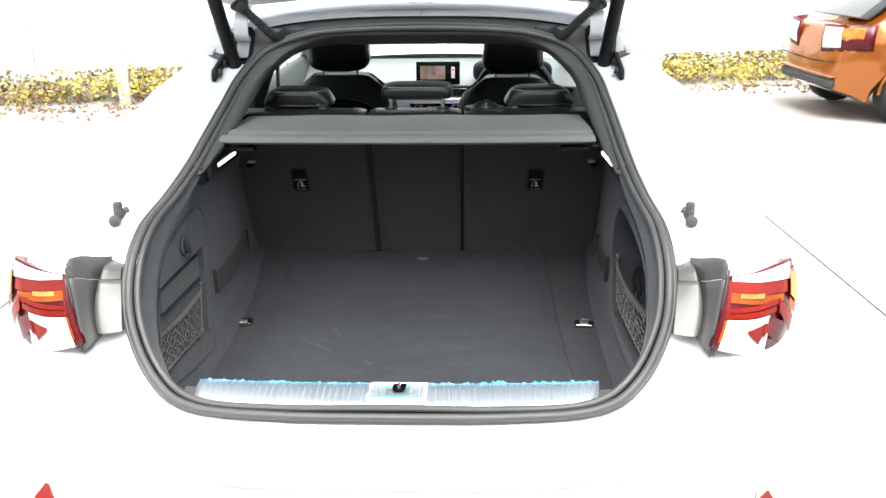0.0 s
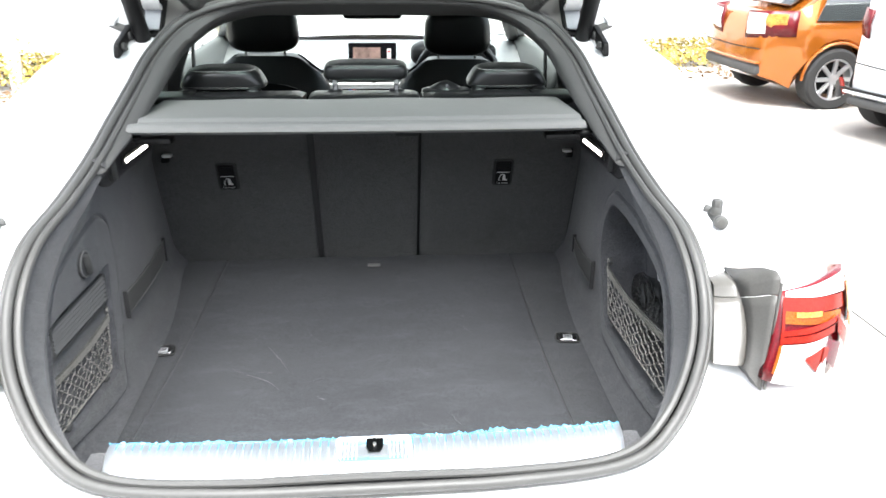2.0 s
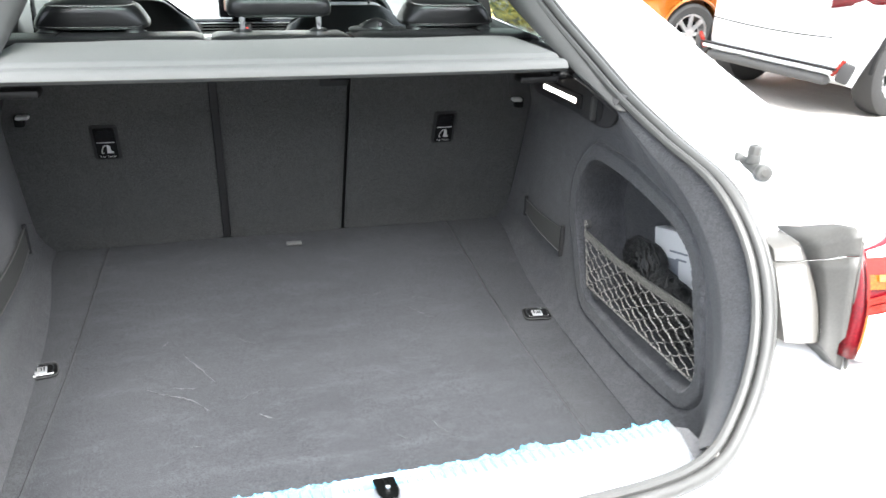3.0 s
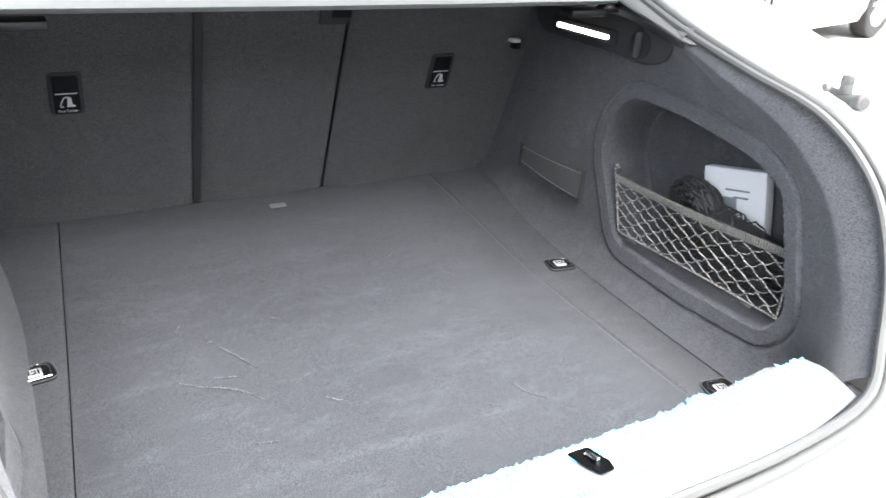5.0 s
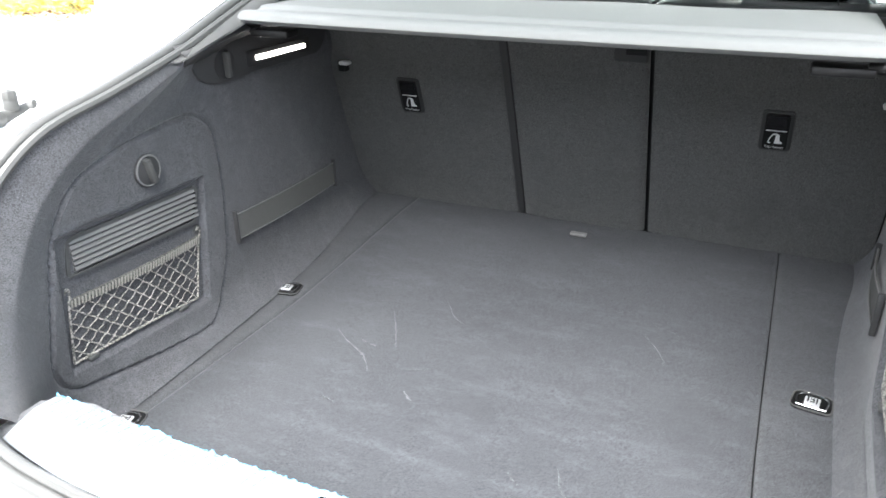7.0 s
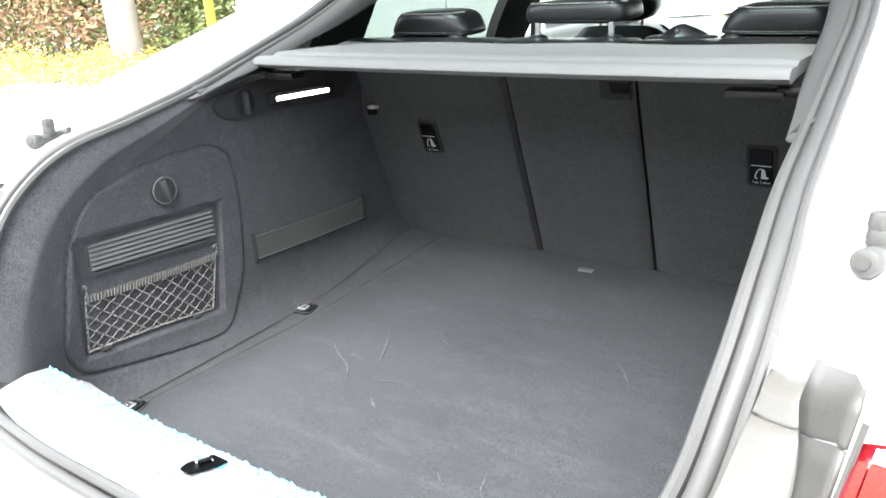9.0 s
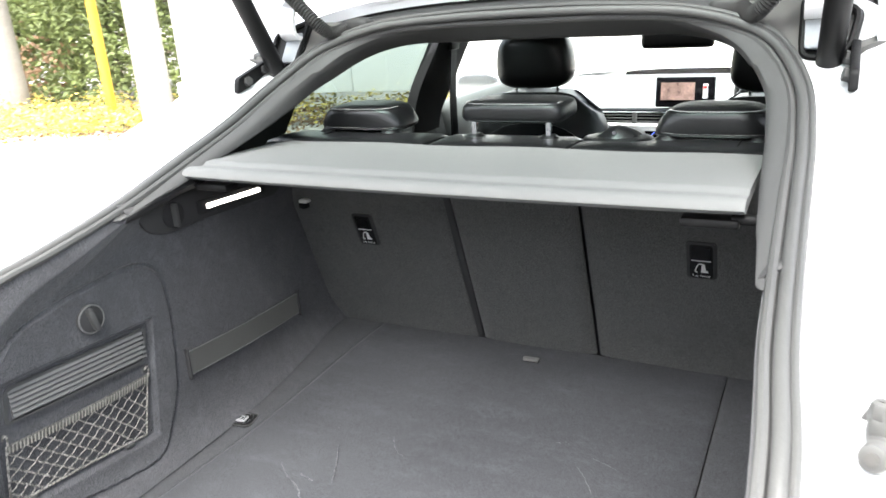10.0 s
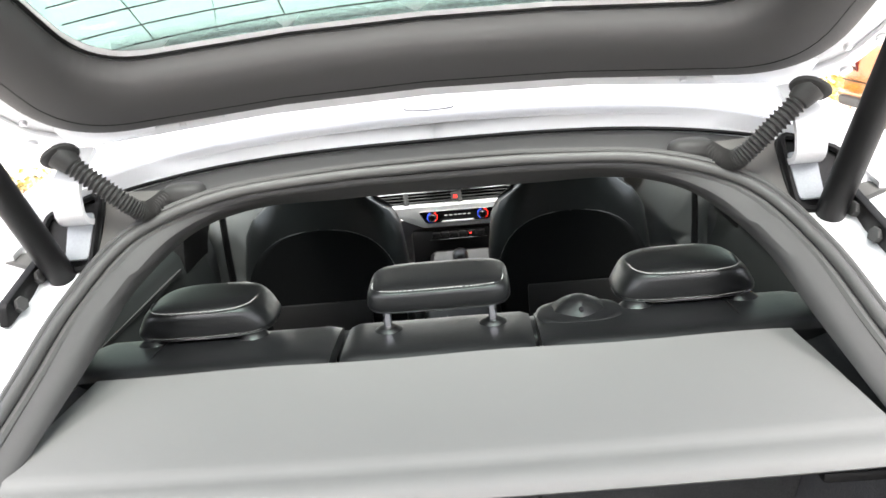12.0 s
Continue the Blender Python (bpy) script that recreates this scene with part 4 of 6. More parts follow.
    part("pocket_rim", sweep([V(s * x, .922 - .75 * (1.27 - z), z + .004) for x, z in rounded([(.463, 1.285), (.538, 1.260), (.528, 1.207), (.503, 1.197), (.466, 1.197)], .014)], ring(.005, 6), (0, -1, 1), closed=True), PLASTIC_DARK, car)
    # white bracket coloured grey, since its flat pocket casts no shade
    part("hinge_bracket", poly_prism([V(s * x, .921 - .75 * (1.27 - z), z + .003) for x, z in rounded([(.465, 1.262), (.502, 1.262), (.500, 1.208), (.468, 1.208)], .006)], (0, -1, .75), .006, .002), SHADED_WHITE, car, "white hinge bracket in its pocket, greyed as in shade")
    hg = part("hinge_arm", sweep(spline([(s * .483, .930, 1.258), (s * .483, .902, 1.257), (s * .483, .884, 1.268), (s * .483, .882, 1.290), (s * .482, .895, 1.318), (s * .480, .95, 1.348)], 5), [(-.004, -.019), (.004, -.019), (.004, .019), (-.004, .019)], (1, 0, 0)), PAINT, car, "white painted tailgate hinge arm")
    part("frame_trim", poly_prism([V(s * x, .958 - .9 * (1.29 - z), z) for x, z in rounded([(.375, 1.280), (.462, 1.284), (.466, 1.200), (.435, 1.195), (.39, 1.245)], .006)], (0, -1, .6), .006, .002), CORNER_GREY, car, "beige-grey corner panel by the hinge")
    st = part("gas_strut", cyl(V(s * .513, .782, 1.36), V(s * .02, -.165, .34), .0180, .40, n=20, bevel=.003), PLASTIC_DARK, car, "black power strut that holds the tailgate")
    part("strut_rod", cyl(V(s * .535, .540, 1.70), V(s * .02, -.165, .34), .011, .24, n=14), CHROME, st, "strut rod")
    part("strut_joint", pad((s * .505, .858, 1.172), (.018, .018, .016), 1, 1, n=16, m=10), PLASTIC_DARK, st)
    br = part("strut_bracket", poly_prism([V(s * .530, y, z) for y, z in rounded([(.765, 1.164), (.772, 1.194), (.885, 1.226), (.89, 1.196)], .008)], (s, 0, 0), .012, .002), PLASTIC_DARK, car, "black bracket with two bolts")
    for y, z in ((.795, 1.185), (.850, 1.202)):
        part("bolt", cyl((s * .528, y, z), (-s, -.2, .3), .010, .012, n=6, bevel=.001), PLASTIC, br, "hexagon bolt")
    hose_path = spline([(s * .370, .938, 1.274), (s * .388, .910, 1.264), (s * .402, .898, 1.271), (s * .430, .890, 1.300), (s * .468, .890, 1.337)], 24)
    hose = part("cable_hose", tube(hose_path, .0125, 14, scales=[1 + (.14 if i % 3 == 0 else -.12) for i in range(len(hose_path))]), HOSE, car, "ribbed grey rubber cable hose")
    part("hose_boot", pad((s * .350, .945, 1.276), (.030, .020, .015), .7, .7, n=24, m=12), HOSE, hose, "moulded rubber boot")
    part("hose_boot", cyl((s * .475, .891, 1.344), (s * .5, .05, .5), .014, .024, .019, 20, .002), HOSE, hose, "moulded rubber boot")
    part("hose_boot", pad((s * .483, .893, 1.351), (.026, .022, .006), .9, .8, n=24, m=10, rot=Euler((-.6, s * .5, 0)).to_matrix()), HOSE, hose, "moulded rubber boot")
# dark panel under the roof's edge
header_rows = []
for j in range(-20, 21):
    u = j / 20
    d = abs(u) ** 3
    header_rows.append([V(.43 * u, .955 - .02 * d, 1.284 - .036 * d), V(.44 * u, .972 - .018 * d, 1.291 - .034 * d), V(.445 * u, .975 - .016 * d, 1.2925 - .034 * d), V(.45 * u, .995 - .016 * d, 1.300 - .032 * d), V(.455 * u, 1.005 - .016 * d, 1.305 - .032 * d)])
part("header_trim", grid(header_rows), TRIM_GREY, car, "dark grey trim under the rear edge of the roof", thick=0.003)
part("roof_edge_seal", tube([V(.46 * j / 20, 1.009 - .016 * abs(j / 20) ** 3, 1.3075 - .032 * abs(j / 20) ** 3) for j in range(-20, 21)], .003, 6), PLASTIC_DARK, car, "thin black rubber line under the roof edge")

# ---- raised tailgate ----
GATE, RISE = V(0, 1.014, 1.389), radians(35)
ALONG, INNER = V(0, -math.cos(RISE), math.sin(RISE)), V(0, -math.sin(RISE), -math.cos(RISE))


def gate(x, u, w=0.0):
    """A point of the tailgate: x across, u away from the hinge, w towards its inner side."""
    return V(x, 0, 0) + GATE + ALONG * u + INNER * w - V(0, 0, .030 * (x / .5) ** 2)


def gate_ring(hw0, hw1, u0, u1, r, w, n=10):
    """A closed rounded outline across the tailgate."""
    pts = rounded([(-hw0, u0), (hw0, u0), (hw1, u1), (-hw1, u1)], r, n)
    out = []
    for i, (x, u) in enumerate(pts):
        x2, u2 = pts[(i + 1) % len(pts)]
        for k in range(4):
            out.append((x + (x2 - x) * k / 4, u + (u2 - u) * k / 4))
    return [gate(x, u, w) for x, u in out]


trim_rings = [gate_ring(.535, .56, .012, .93, .13, -.004), gate_ring(.532, .557, .014, .927, .128, .010), gate_ring(.524, .549, .020, .92, .122, .019), gate_ring(.508, .532, .033, .905, .113, .024), gate_ring(.485, .512, .062, .875, .105, .0245), gate_ring(.462, .494, .090, .845, .098, .021), gate_ring(.446, .482, .108, .825, .093, .014), gate_ring(.435, .474, .120, .811, .09, .003), gate_ring(.430, .470, .126, .806, .09, -.018)]
trim_cut = [spline(list(col), 3) for col in zip(*trim_rings)]
tg = part("tailgate_trim", grid([list(r) for r in zip(*trim_cut)], closed=True), TRIM_GREY, car, "dark grey plastic trim round the tailgate window")
part("trim_crease", sweep(gate_ring(.497, .522, .048, .890, .108, .0243), ring(.0012, 6), closed=True), PLASTIC_DARK, tg, "fine crease in the trim")
inner_skin = grid([gate_ring(.605, .63, -.045, 1.0, .10, -.055), gate_ring(.61, .635, -.05, 1.0, .10, -.02), gate_ring(.585, .61, -.03, .98, .11, .004), gate_ring(.53, .56, .005, .94, .12, -.004), gate_ring(.42, .46, .14, .79, .09, -.022)], closed=True)
part("tailgate_frame", inner_skin, PAINT, car, "white painted inner frame of the raised tailgate")
pane_rows = [[gate(x * (.44 + .04 * t), .125 + .69 * t, -.026) for x in [k / 10 for k in range(-10, 11)]] for t in [j / 8 for j in range(9)]]
gg = part("tailgate_window", grid(pane_rows), GLASS_REAR, car, "tinted rear window with thin heating wires", thick=.004)
gg.visible_shadow = False
for k in range(19):
    u = .150 + .034 * k
    part("heating_wire", tube([gate(x * (.415 + .0004 * k) / 10, u + .018 * (1 - abs(x / 10) ** 2), -.0225) for x in range(-10, 11)], .0009, 4), PLASTIC_DARK, gg)
for x in (-.33, -.16, .16, .33):
    part("heating_wire", tube([gate(x, .150 + .018 * (1 - (x / .415) ** 2), -.0225), gate(x * 1.02, .49, -.0225)], .0009, 4), PLASTIC_DARK, gg)
part("frit_edge", sweep(gate_ring(.428, .468, .128, .804, .09, -.021), ring(.0035, 6), closed=True), PLASTIC_DARK, gg, "black dotted glass edge")
outer_rows = [[gate(x * (.60 + .03 * t), .80 + .20 * t, -.06 - .0 * t) for x in [k / 8 for k in range(-8, 9)]] for t in (0, .5, 1)]
for t in (0.1, .25, .5, .75, 1):
    c = gate(0, 1.0, -.06) + V(0, -.30 * t, -.16 * t - .02 * math.sin(math.pi * t))
    outer_rows.append([V(x * (.63 - .05 * t), c.y + .05 * abs(x) ** 2, c.z - .030 * (x * .62 / .5) ** 2 + .02 * abs(x) ** 2 * t) for x in [k / 8 for k in range(-8, 9)]])
part("tailgate_skin", grid(outer_rows), PAINT, car, "white painted lower tailgate panel", thick=.02)
low = grid([[p + V(0, .02, -.03) for p in r] for r in outer_rows[4:]])
part("tailgate_lower_trim", low, TRIM_GREY, car, "dark grey lower tailgate lining", thick=.01)
for s in (1, -1):
    for u, x in ((.02, .575), (.10, .585)):
        part("frame_plug", cyl(gate(s * x, u, .006), INNER, .008, .006, n=12, bevel=.002), PAINT, car)

for s in (1, -1):
    part("frame_bead", tube(spline([gate(s * x, u, .003) for x, u in ((.30, -.012), (.45, -.008), (.545, .03), (.575, .12), (.585, .3), (.59, .5))], 8), .004, 6), PAINT, car, "pressed bead in the white frame")
    part("frame_pad", poly_prism([gate(s * x, u, -.002) for x, u in rounded([(.40, -.02), (.53, -.02), (.53, .05), (.40, .03)], .015)], INNER, .009, .003), PAINT, car, "raised pad round the cable boot")
    for x, u in ((.36, -.01), (.55, .08)):
        part("frame_stud", cyl(gate(s * x, u, .008), INNER, .005, .008, n=12, bevel=.002), PAINT, car, "small stud in the tailgate frame")

# ---- fittings on the boot's walls ----
for s in (1, -1):
    # lamp pod with rotary hook
    pod = [(.445, 1.005), (.46, .975), (.50, .960), (.60, .962), (.80, .955), (.83, .985), (.82, 1.035), (.44, 1.035)]
    pd = part("lamp_pod", poly_prism([V(s * .506, y, z) for y, z in rounded(pod, .02)], (-s, 0, 0), .008, .003), POD, car, "dark grey plastic panel with a lamp and a bag hook")
    part("lamp_frame", poly_prism([V(s * .499, y, z) for y, z in rounded([(.578, .972), (.765, .966), (.765, .992), (.578, 1.000)], .006)], (-s, 0, 0), .004, .0015), LAMP_BEZEL, pd)
    part("boot_lamp", poly_prism([V(s * .496, y, z) for y, z in rounded([(.598, .981), (.745, .975), (.745, .983), (.598, .989)], .0035)], (-s, 0, 0), .004, .0012), LAMP_ON, pd, "lit white lamp strip")
    part("bag_hook", cyl((s * .499, .521, .990), (1, 0, 0), .024, .006, n=28, bevel=.001), LAMP_BEZEL, pd, "round dark bag hook")
    part("hook_bar", box((s * .493, .521, .990), (.014, .009, .042), .003), PLASTIC, pd)
    # release catch near the seat corner
    ct = part("seat_catch", box((s * .497, .887, .912), (.018, .030, .022), .004), PLASTIC_DARK, car, "black seat-release catch with a bright lever")
    part("catch_lever", box((s * .490, .878, .920), (.022, .022, .008), .003), WHITE_PRINT, ct, "white catch lever")
    # elastic strap
    y0, y1 = (.499, .838) if s < 0 else (.613, .835)
    za, zb, zc, zd = (.733, .687, .714, .668) if s < 0 else (.722, .670, .699, .667)
    st = part("luggage_strap", poly_prism([V(s * (.5045 - .006 * math.sin(math.pi * t) + recede(y1) * t), y0 + (y1 - y0) * t, (za + (zc - za) * t)) for t in [k / 12 for k in range(13)]] + [V(s * (.5045 - .006 * math.sin(math.pi * t) + recede(y1) * t), y0 + (y1 - y0) * t, (zb + (zd - zb) * t)) for t in [k / 12 for k in range(12, -1, -1)]], (-s, 0, 0), .003), STRAP, car, "dark grey elastic luggage strap on the side lining")
    for ea, eb in ((za, zc), (zb, zd)):
        part("strap_edge", tube([V(s * (.5012 - .006 * math.sin(math.pi * t) + recede(y1) * t), y0 + (y1 - y0) * t, ea + (eb - ea) * t) for t in [k / 12 for k in range(13)]], .0011, 5), MID_GREY, st, "pale woven edge")
    for y, a, b in ((y0 - .003, za + .006, zb - .006), (y1 + .003, zc + .006, zd - .006)):
        part("strap_end", box((s * (.502 + (recede(y1) if y > y0 + .1 else 0)), y, (a + b) / 2), (.009, .004, a - b + .004), .0015), POD, st)

# lashing eyes in the floor
lash = thing("lashing_eye", "folded chrome lashing ring set in the boot floor", "lashing eye", group="lashing eyes in the boot floor")


def lash_parts(root):
    plate_pts = rounded([(-.029, -.022), (.029, -.022), (.026, .024), (-.026, .024)], .014)
    part("plate", poly_prism([V(x, y, .0) for x, y in plate_pts], (0, 0, 1), .004, .0015), PLASTIC_DARK, root, "black plastic pocket")
    part("rim", sweep([V(x, y, .0042) for x, y in plate_pts], ring(.0013, 6), closed=True), PLASTIC, root, "grey raised rim")
    loop = spline([(-.019, -.015, .0058), (-.021, .006, .0058), (-.011, .017, .0058), (.011, .017, .0058), (.021, .006, .0058), (.019, -.015, .0058)], 6)
    part("ring", tube(loop, .0016, 8), CHROME, root, "chrome ring")
    part("bar", cyl((0, -.0155, .0056), (1, 0, 0), .0018, .040, n=10), CHROME, root)
    tong = part("tongue", box((0, .0, .0050), (.021, .020, .003), .002), ALU, root, "embossed metal tongue")
    for dx, dy, w, h in ((-.006, .002, .0022, .011), (.0, .004, .006, .002), (.0, -.003, .006, .002), (.006, .001, .0022, .012), (.002, .0005, .002, .005)):
        part("groove", box((dx, dy, .0067), (w, h, .0006)), PLASTIC_DARK, tong)


lash_parts(lash)
lash.matrix_basis = pose(-.457, .57, floor_z(.57) - .0035, 0, 0, 8)
copy_thing(lash, pose(.457, .57, floor_z(.57) - .0035, 0, 0, -8))
copy_thing(lash, pose(-.448, .150, FLOOR_Z - .0035, 0, 0, 10))
copy_thing(lash, pose(.452, .150, FLOOR_Z - .0035, 0, 0, -10))

# pale scuffs worn into the floor's pile
SCUFF = material("scuffed_pile", (0.046, 0.048, 0.052), 0.95, var=0.7, scale=900, fine=700, bump=0.8, sheen=0.3, spec=0.1)
rng = random.Random(8)
def scuff(points, w):
    path = spline([(x, y, 0) for x, y in points], 9)
    rows = []
    for k, p in enumerate(path):
        d = (path[min(k + 1, len(path) - 1)] - path[max(k - 1, 0)]).normalized()
        q = w * (.25 + .75 * math.sin(math.pi * (k + .5) / len(path))) * rng.uniform(.3, 1.3)
        jog = V(-d.y, d.x, 0) * rng.uniform(-.0012, .0012)
        z = floor_z(p.y) + .0016
        rows.append([V(p.x, p.y, z) + jog + V(-d.y, d.x, 0) * q * .5, V(p.x, p.y, z + .0003) + jog, V(p.x, p.y, z) + jog - V(-d.y, d.x, 0) * q * .5])
    part("scuff", grid(rows), SCUFF, car, "pale scuff in the felt")


for pts, w in (([(-.302, .482), (-.268, .455), (-.225, .430), (-.193, .392)], .0045), ([(-.238, .569), (-.205, .513), (-.181, .466)], .0035), ([(-.117, .366), (-.096, .350)], .004), ([(-.250, .468), (-.215, .458)], .004)):
    scuff(pts, w)
for _ in range(9):
    x, y, a, r = rng.uniform(-.36, .36), rng.uniform(.15, .92), rng.uniform(0, 6.28), rng.uniform(.012, .05)
    b = a + rng.uniform(-.5, .5)
    scuff([(x, y), (x + r * math.cos(a), y + r * math.sin(a)), (x + r * (math.cos(a) + math.cos(b)), y + r * (math.sin(a) + math.sin(b)))], rng.uniform(.0012, .0022))

# rotary lock of the hatch, air grille
kn = part("hatch_lock", cyl((-.500, .320, .877), (1, 0, 0), .024, .010, n=32, bevel=.002), POD, car, "round black turn lock of the service hatch")
part("lock_rim", sweep([V(-.4955, .320 + .0225 * math.cos(a), .877 + .0225 * math.sin(a)) for a in [2 * math.pi * k / 32 for k in range(32)]], ring(.0016, 6), (1, 0, 0), closed=True), MID_GREY, kn, "pale rim")
part("lock_bar", box((-.492, .320, .877), (.014, .010, .040), .004, 2, Euler((.25, 0, 0)).to_matrix()), PLASTIC, kn, "grey lock bar")
gr_out = [(.166, .832), (.424, .816), (.409, .756), (.154, .776)]


def wall_pt(y, z, x=-.508):
    return V(x, y, z)


fr = bmesh.new()
o, i = [wall_pt(y, z, -.512) for y, z in rounded(gr_out, .012)], [wall_pt((y - .288) * .955 + .288, (z - .795) * .84 + .795, -.512) for y, z in rounded(gr_out, .010)]
grid([[p + V(-.006, 0, 0) for p in o], o, [p + V(.006, 0, 0) for p in o], [p + V(.006, 0, 0) for p in i], [p + V(-.010, 0, 0) for p in i]], fr, closed=True)
grl = part("air_grille", fr, PLASTIC, car, "black air grille with grey louvres")
for k in range(6):
    t = (k + .5) / 6
    a, b = V(-.5095, .170, .826 - .046 * t), V(-.5095, .414, .8125 - .050 * t)
    part("louvre", sweep([a, b], [(-.0030, -.004), (.0034, -.004), (.0028, .004), (-.0026, .004)], (1, 0, .5)), MID_GREY, grl, "grey louvre")
for t in (.25, .5, .75):
    part("mullion", box((-.5125, .170 + .244 * t, .803 - .014 * t), (.004, .0025, .046), .0005), PLASTIC_DARK, grl)
part("grille_back", box((-.519, .288, .794), (.004, .25, .06)), SCREEN_OFF, grl)


# ---- storage nets ----
def storage_net(s, x, tl, tr, bl, br, sag, label, ribs):
    """A net pocket: ribbed elastic band, cord frame, diagonal mesh, two pegs. Corners are (y, z)."""
    net = thing("storage_net", label, "net", (s * x, (tl[0] + br[0]) / 2, bl[1]))

    def at(u, v, out=0.0):
        y = (tl[0] * (1 - u) + tr[0] * u) * (1 - v) + (bl[0] * (1 - u) + br[0] * u) * v
        z = (tl[1] * (1 - u) + tr[1] * u) * (1 - v) + (bl[1] * (1 - u) + br[1] * u) * v
        d = sag * math.sin(math.pi * u) * (1 - .6 * v) + out
        return V(s * (x - d), y, z + .010 * math.sin(math.pi * u) * (v * 2 - 1) * .4 * v) - net.location
    band = bmesh.new()
    n = 60
    rows = []
    for k in range(n + 1):
        u = k / n
        a, b = at(u, 0), at(u, .12)
        rib = .0012 if k % 2 else 0
        rows.append([a + V(-s * rib, 0, 0), a.lerp(b, .5) + V(-s * (.002 + rib), 0, 0), b + V(-s * rib, 0, 0), b + V(s * .002, 0, 0), a + V(s * .002, 0, 0)])
    grid(rows, band, closed=True)
    caps(band, rows)
    part("elastic_band", band, NET_BAND, net, "dark elastic band")
    teeth = bmesh.new()
    for k in range(ribs):
        u = (k + .5) / ribs
        for va, vb in ((.004, .040), (.044, .078), (.082, .116)):
            teeth = sweep([at(u, va, .0030), at(u, vb, .0030)], ring(.066 / ribs, 5), (1, 0, 0), bm=teeth)
    tagged(part("band_ribbing", teeth, NET_RIB, net, "pale ribs of the elastic band"), kind="stuff")
    for u in (0, 1):
        part("edge_cord", tube([at(u, v) for v in (.0, .3, .6, 1.0)], .0018, 6), NET_CORD, net)
    part("edge_cord", tube([at(u, 1.0) for u in [k / 10 for k in range(11)]], .0018, 6), NET_CORD, net)
    n, run = 9, 4
    for k in range(-run, n):
        for d in (1, -1):
            pts = []
            for j in range(41):
                v = .12 + .88 * j / 40
                w = (k + run * (j / 40)) / n
                sway = .004 * math.sin(2 * math.pi * (j / 40 * run * 2 + .25))  # pulled to knots
                w += sway * .5
                u = w if d > 0 else 1 - w
                if -.001 <= u <= 1.001:
                    slack = (.0013 * math.sin(j * 1.25 + 2 * k) if d < 0 else .0004 * math.sin(j * 2.1 + k))
                    pts.append(at(min(1, max(0, u)), v, .0012 * math.sin(j * 1.1 + k) * d) + V(0, slack, slack * .6))
            if len(pts) > 1:
                part("mesh_cord", tube(pts, .0013 if d > 0 else .0009, 5), NET_CORD, net)
    for c, up in ((tl, .012), (tr, .010)):
        p = V(s * (x + .004), c[0], c[1] + up) - net.location
        pg = part("peg", cyl(p, (1, 0, 0), .0085, .008, n=18, bevel=.002), PLASTIC, net, "round grey peg")
        part("loop", tube(spline([p + V(-s * .004, -.004, 0), p + V(-s * .006, 0, .006), p + V(-s * .004, .004, 0), p + V(-s * .003, .002, -.016)], 4), .002, 6), NET_CORD, net)
    for u in (.12, .85):
        p = at(u, 1.02)
        part("clip", box(p + V(-s * .002, 0, -.002), (.008, .018, .006), .002), PLASTIC, net)
    return net


storage_net(-1, .498, (.150, .745), (.410, .731), (.134, .652), (.383, .626), .006, "grey mesh storage net on the side lining below the grille", 46)
storage_net(1, .524, (.534, .752), (.150, .778), (.500, .650), (.145, .668), .012, "grey mesh storage net across the side recess", 84)

# in the recess: rolled-up black net and a white printed box
bundle = thing("luggage_net", "rolled-up black luggage net stuffed behind the storage net", "net", (.574, .33, .66))
rng = random.Random(4)
knot = bmesh.new()
for k in range(80):  # wound round the roll
    cx, cy, cz, hx, hy, hz = -.012, .035, .100, .028, .050, .042
    r, a0, arc, squash = .30 + .70 * math.sqrt(rng.random()), rng.uniform(-.3, 1.2), rng.uniform(1.6, 3.4), rng.uniform(.75, 1.05)
    jy, jz, jx = rng.uniform(-.008, .008), rng.uniform(-.012, .004), rng.uniform(-.003, .003)
    pts = []
    for j in range(16):
        a = a0 + arc * j / 15
        wave = .0022 * math.sin(j * 1.7 + k)
        pts.append(V(cx - hx * (.45 + .60 * math.sqrt(1.02 - r * r)) + jx, cy + jy + (hy * r + wave) * math.cos(a), cz + jz + (hz * r * squash + wave) * math.sin(a)))
    knot = tube(pts, rng.uniform(.0010, .0022), 5, bm=knot)
for k in range(150):  # wavy strands heaped on the floor of the recess
    cx, cy, cz, hx, hy, hz = -.006, -.055, .062, .036, .130, .060
    off, tw, u0, run, ph = rng.uniform(-.95, .95), rng.uniform(-.5, .5), rng.uniform(-.95, .2), rng.uniform(.5, 1.1), rng.uniform(0, 6)
    pts = []
    for j in range(18):
        u = min(.95, u0 + run * j / 17)
        q = max(-.97, min(.97, off + .13 * math.sin(u * 17 + ph) + .06 * math.sin(u * 41 + k) + tw * (u - u0)))
        pts.append(V(cx - hx * math.sqrt(max(0, 1 - q * q * .9)) * (1 - .25 * u * u) * rng.uniform(.97, 1.08), cy + hy * u + .001 * j, cz + hz * q * math.sqrt(max(.05, 1 - .8 * u * u))))
    knot = tube(pts, rng.uniform(.0009, .0018), 5, bm=knot)
tagged(part("cord_tangle", knot, NET_BLACK, bundle, "tangled black cords"), kind="stuff")
part("roll", pad((-.010, .032, .102), (.018, .042, .034), .9, .9, n=24, m=12), NET_BLACK, bundle)
part("roll", pad((-.006, -.055, .060), (.022, .112, .044), .9, .9, n=24, m=12), NET_BLACK, bundle)
carton = thing("leaflet_box", "white printed cardboard box standing in the side recess", "box", (.584, .305, .655))
part("carton", box((0.006, .004, .100), (.022, .118, .160), .003, 2, Euler((-.24, 0, .08)).to_matrix()), PAPER, carton)
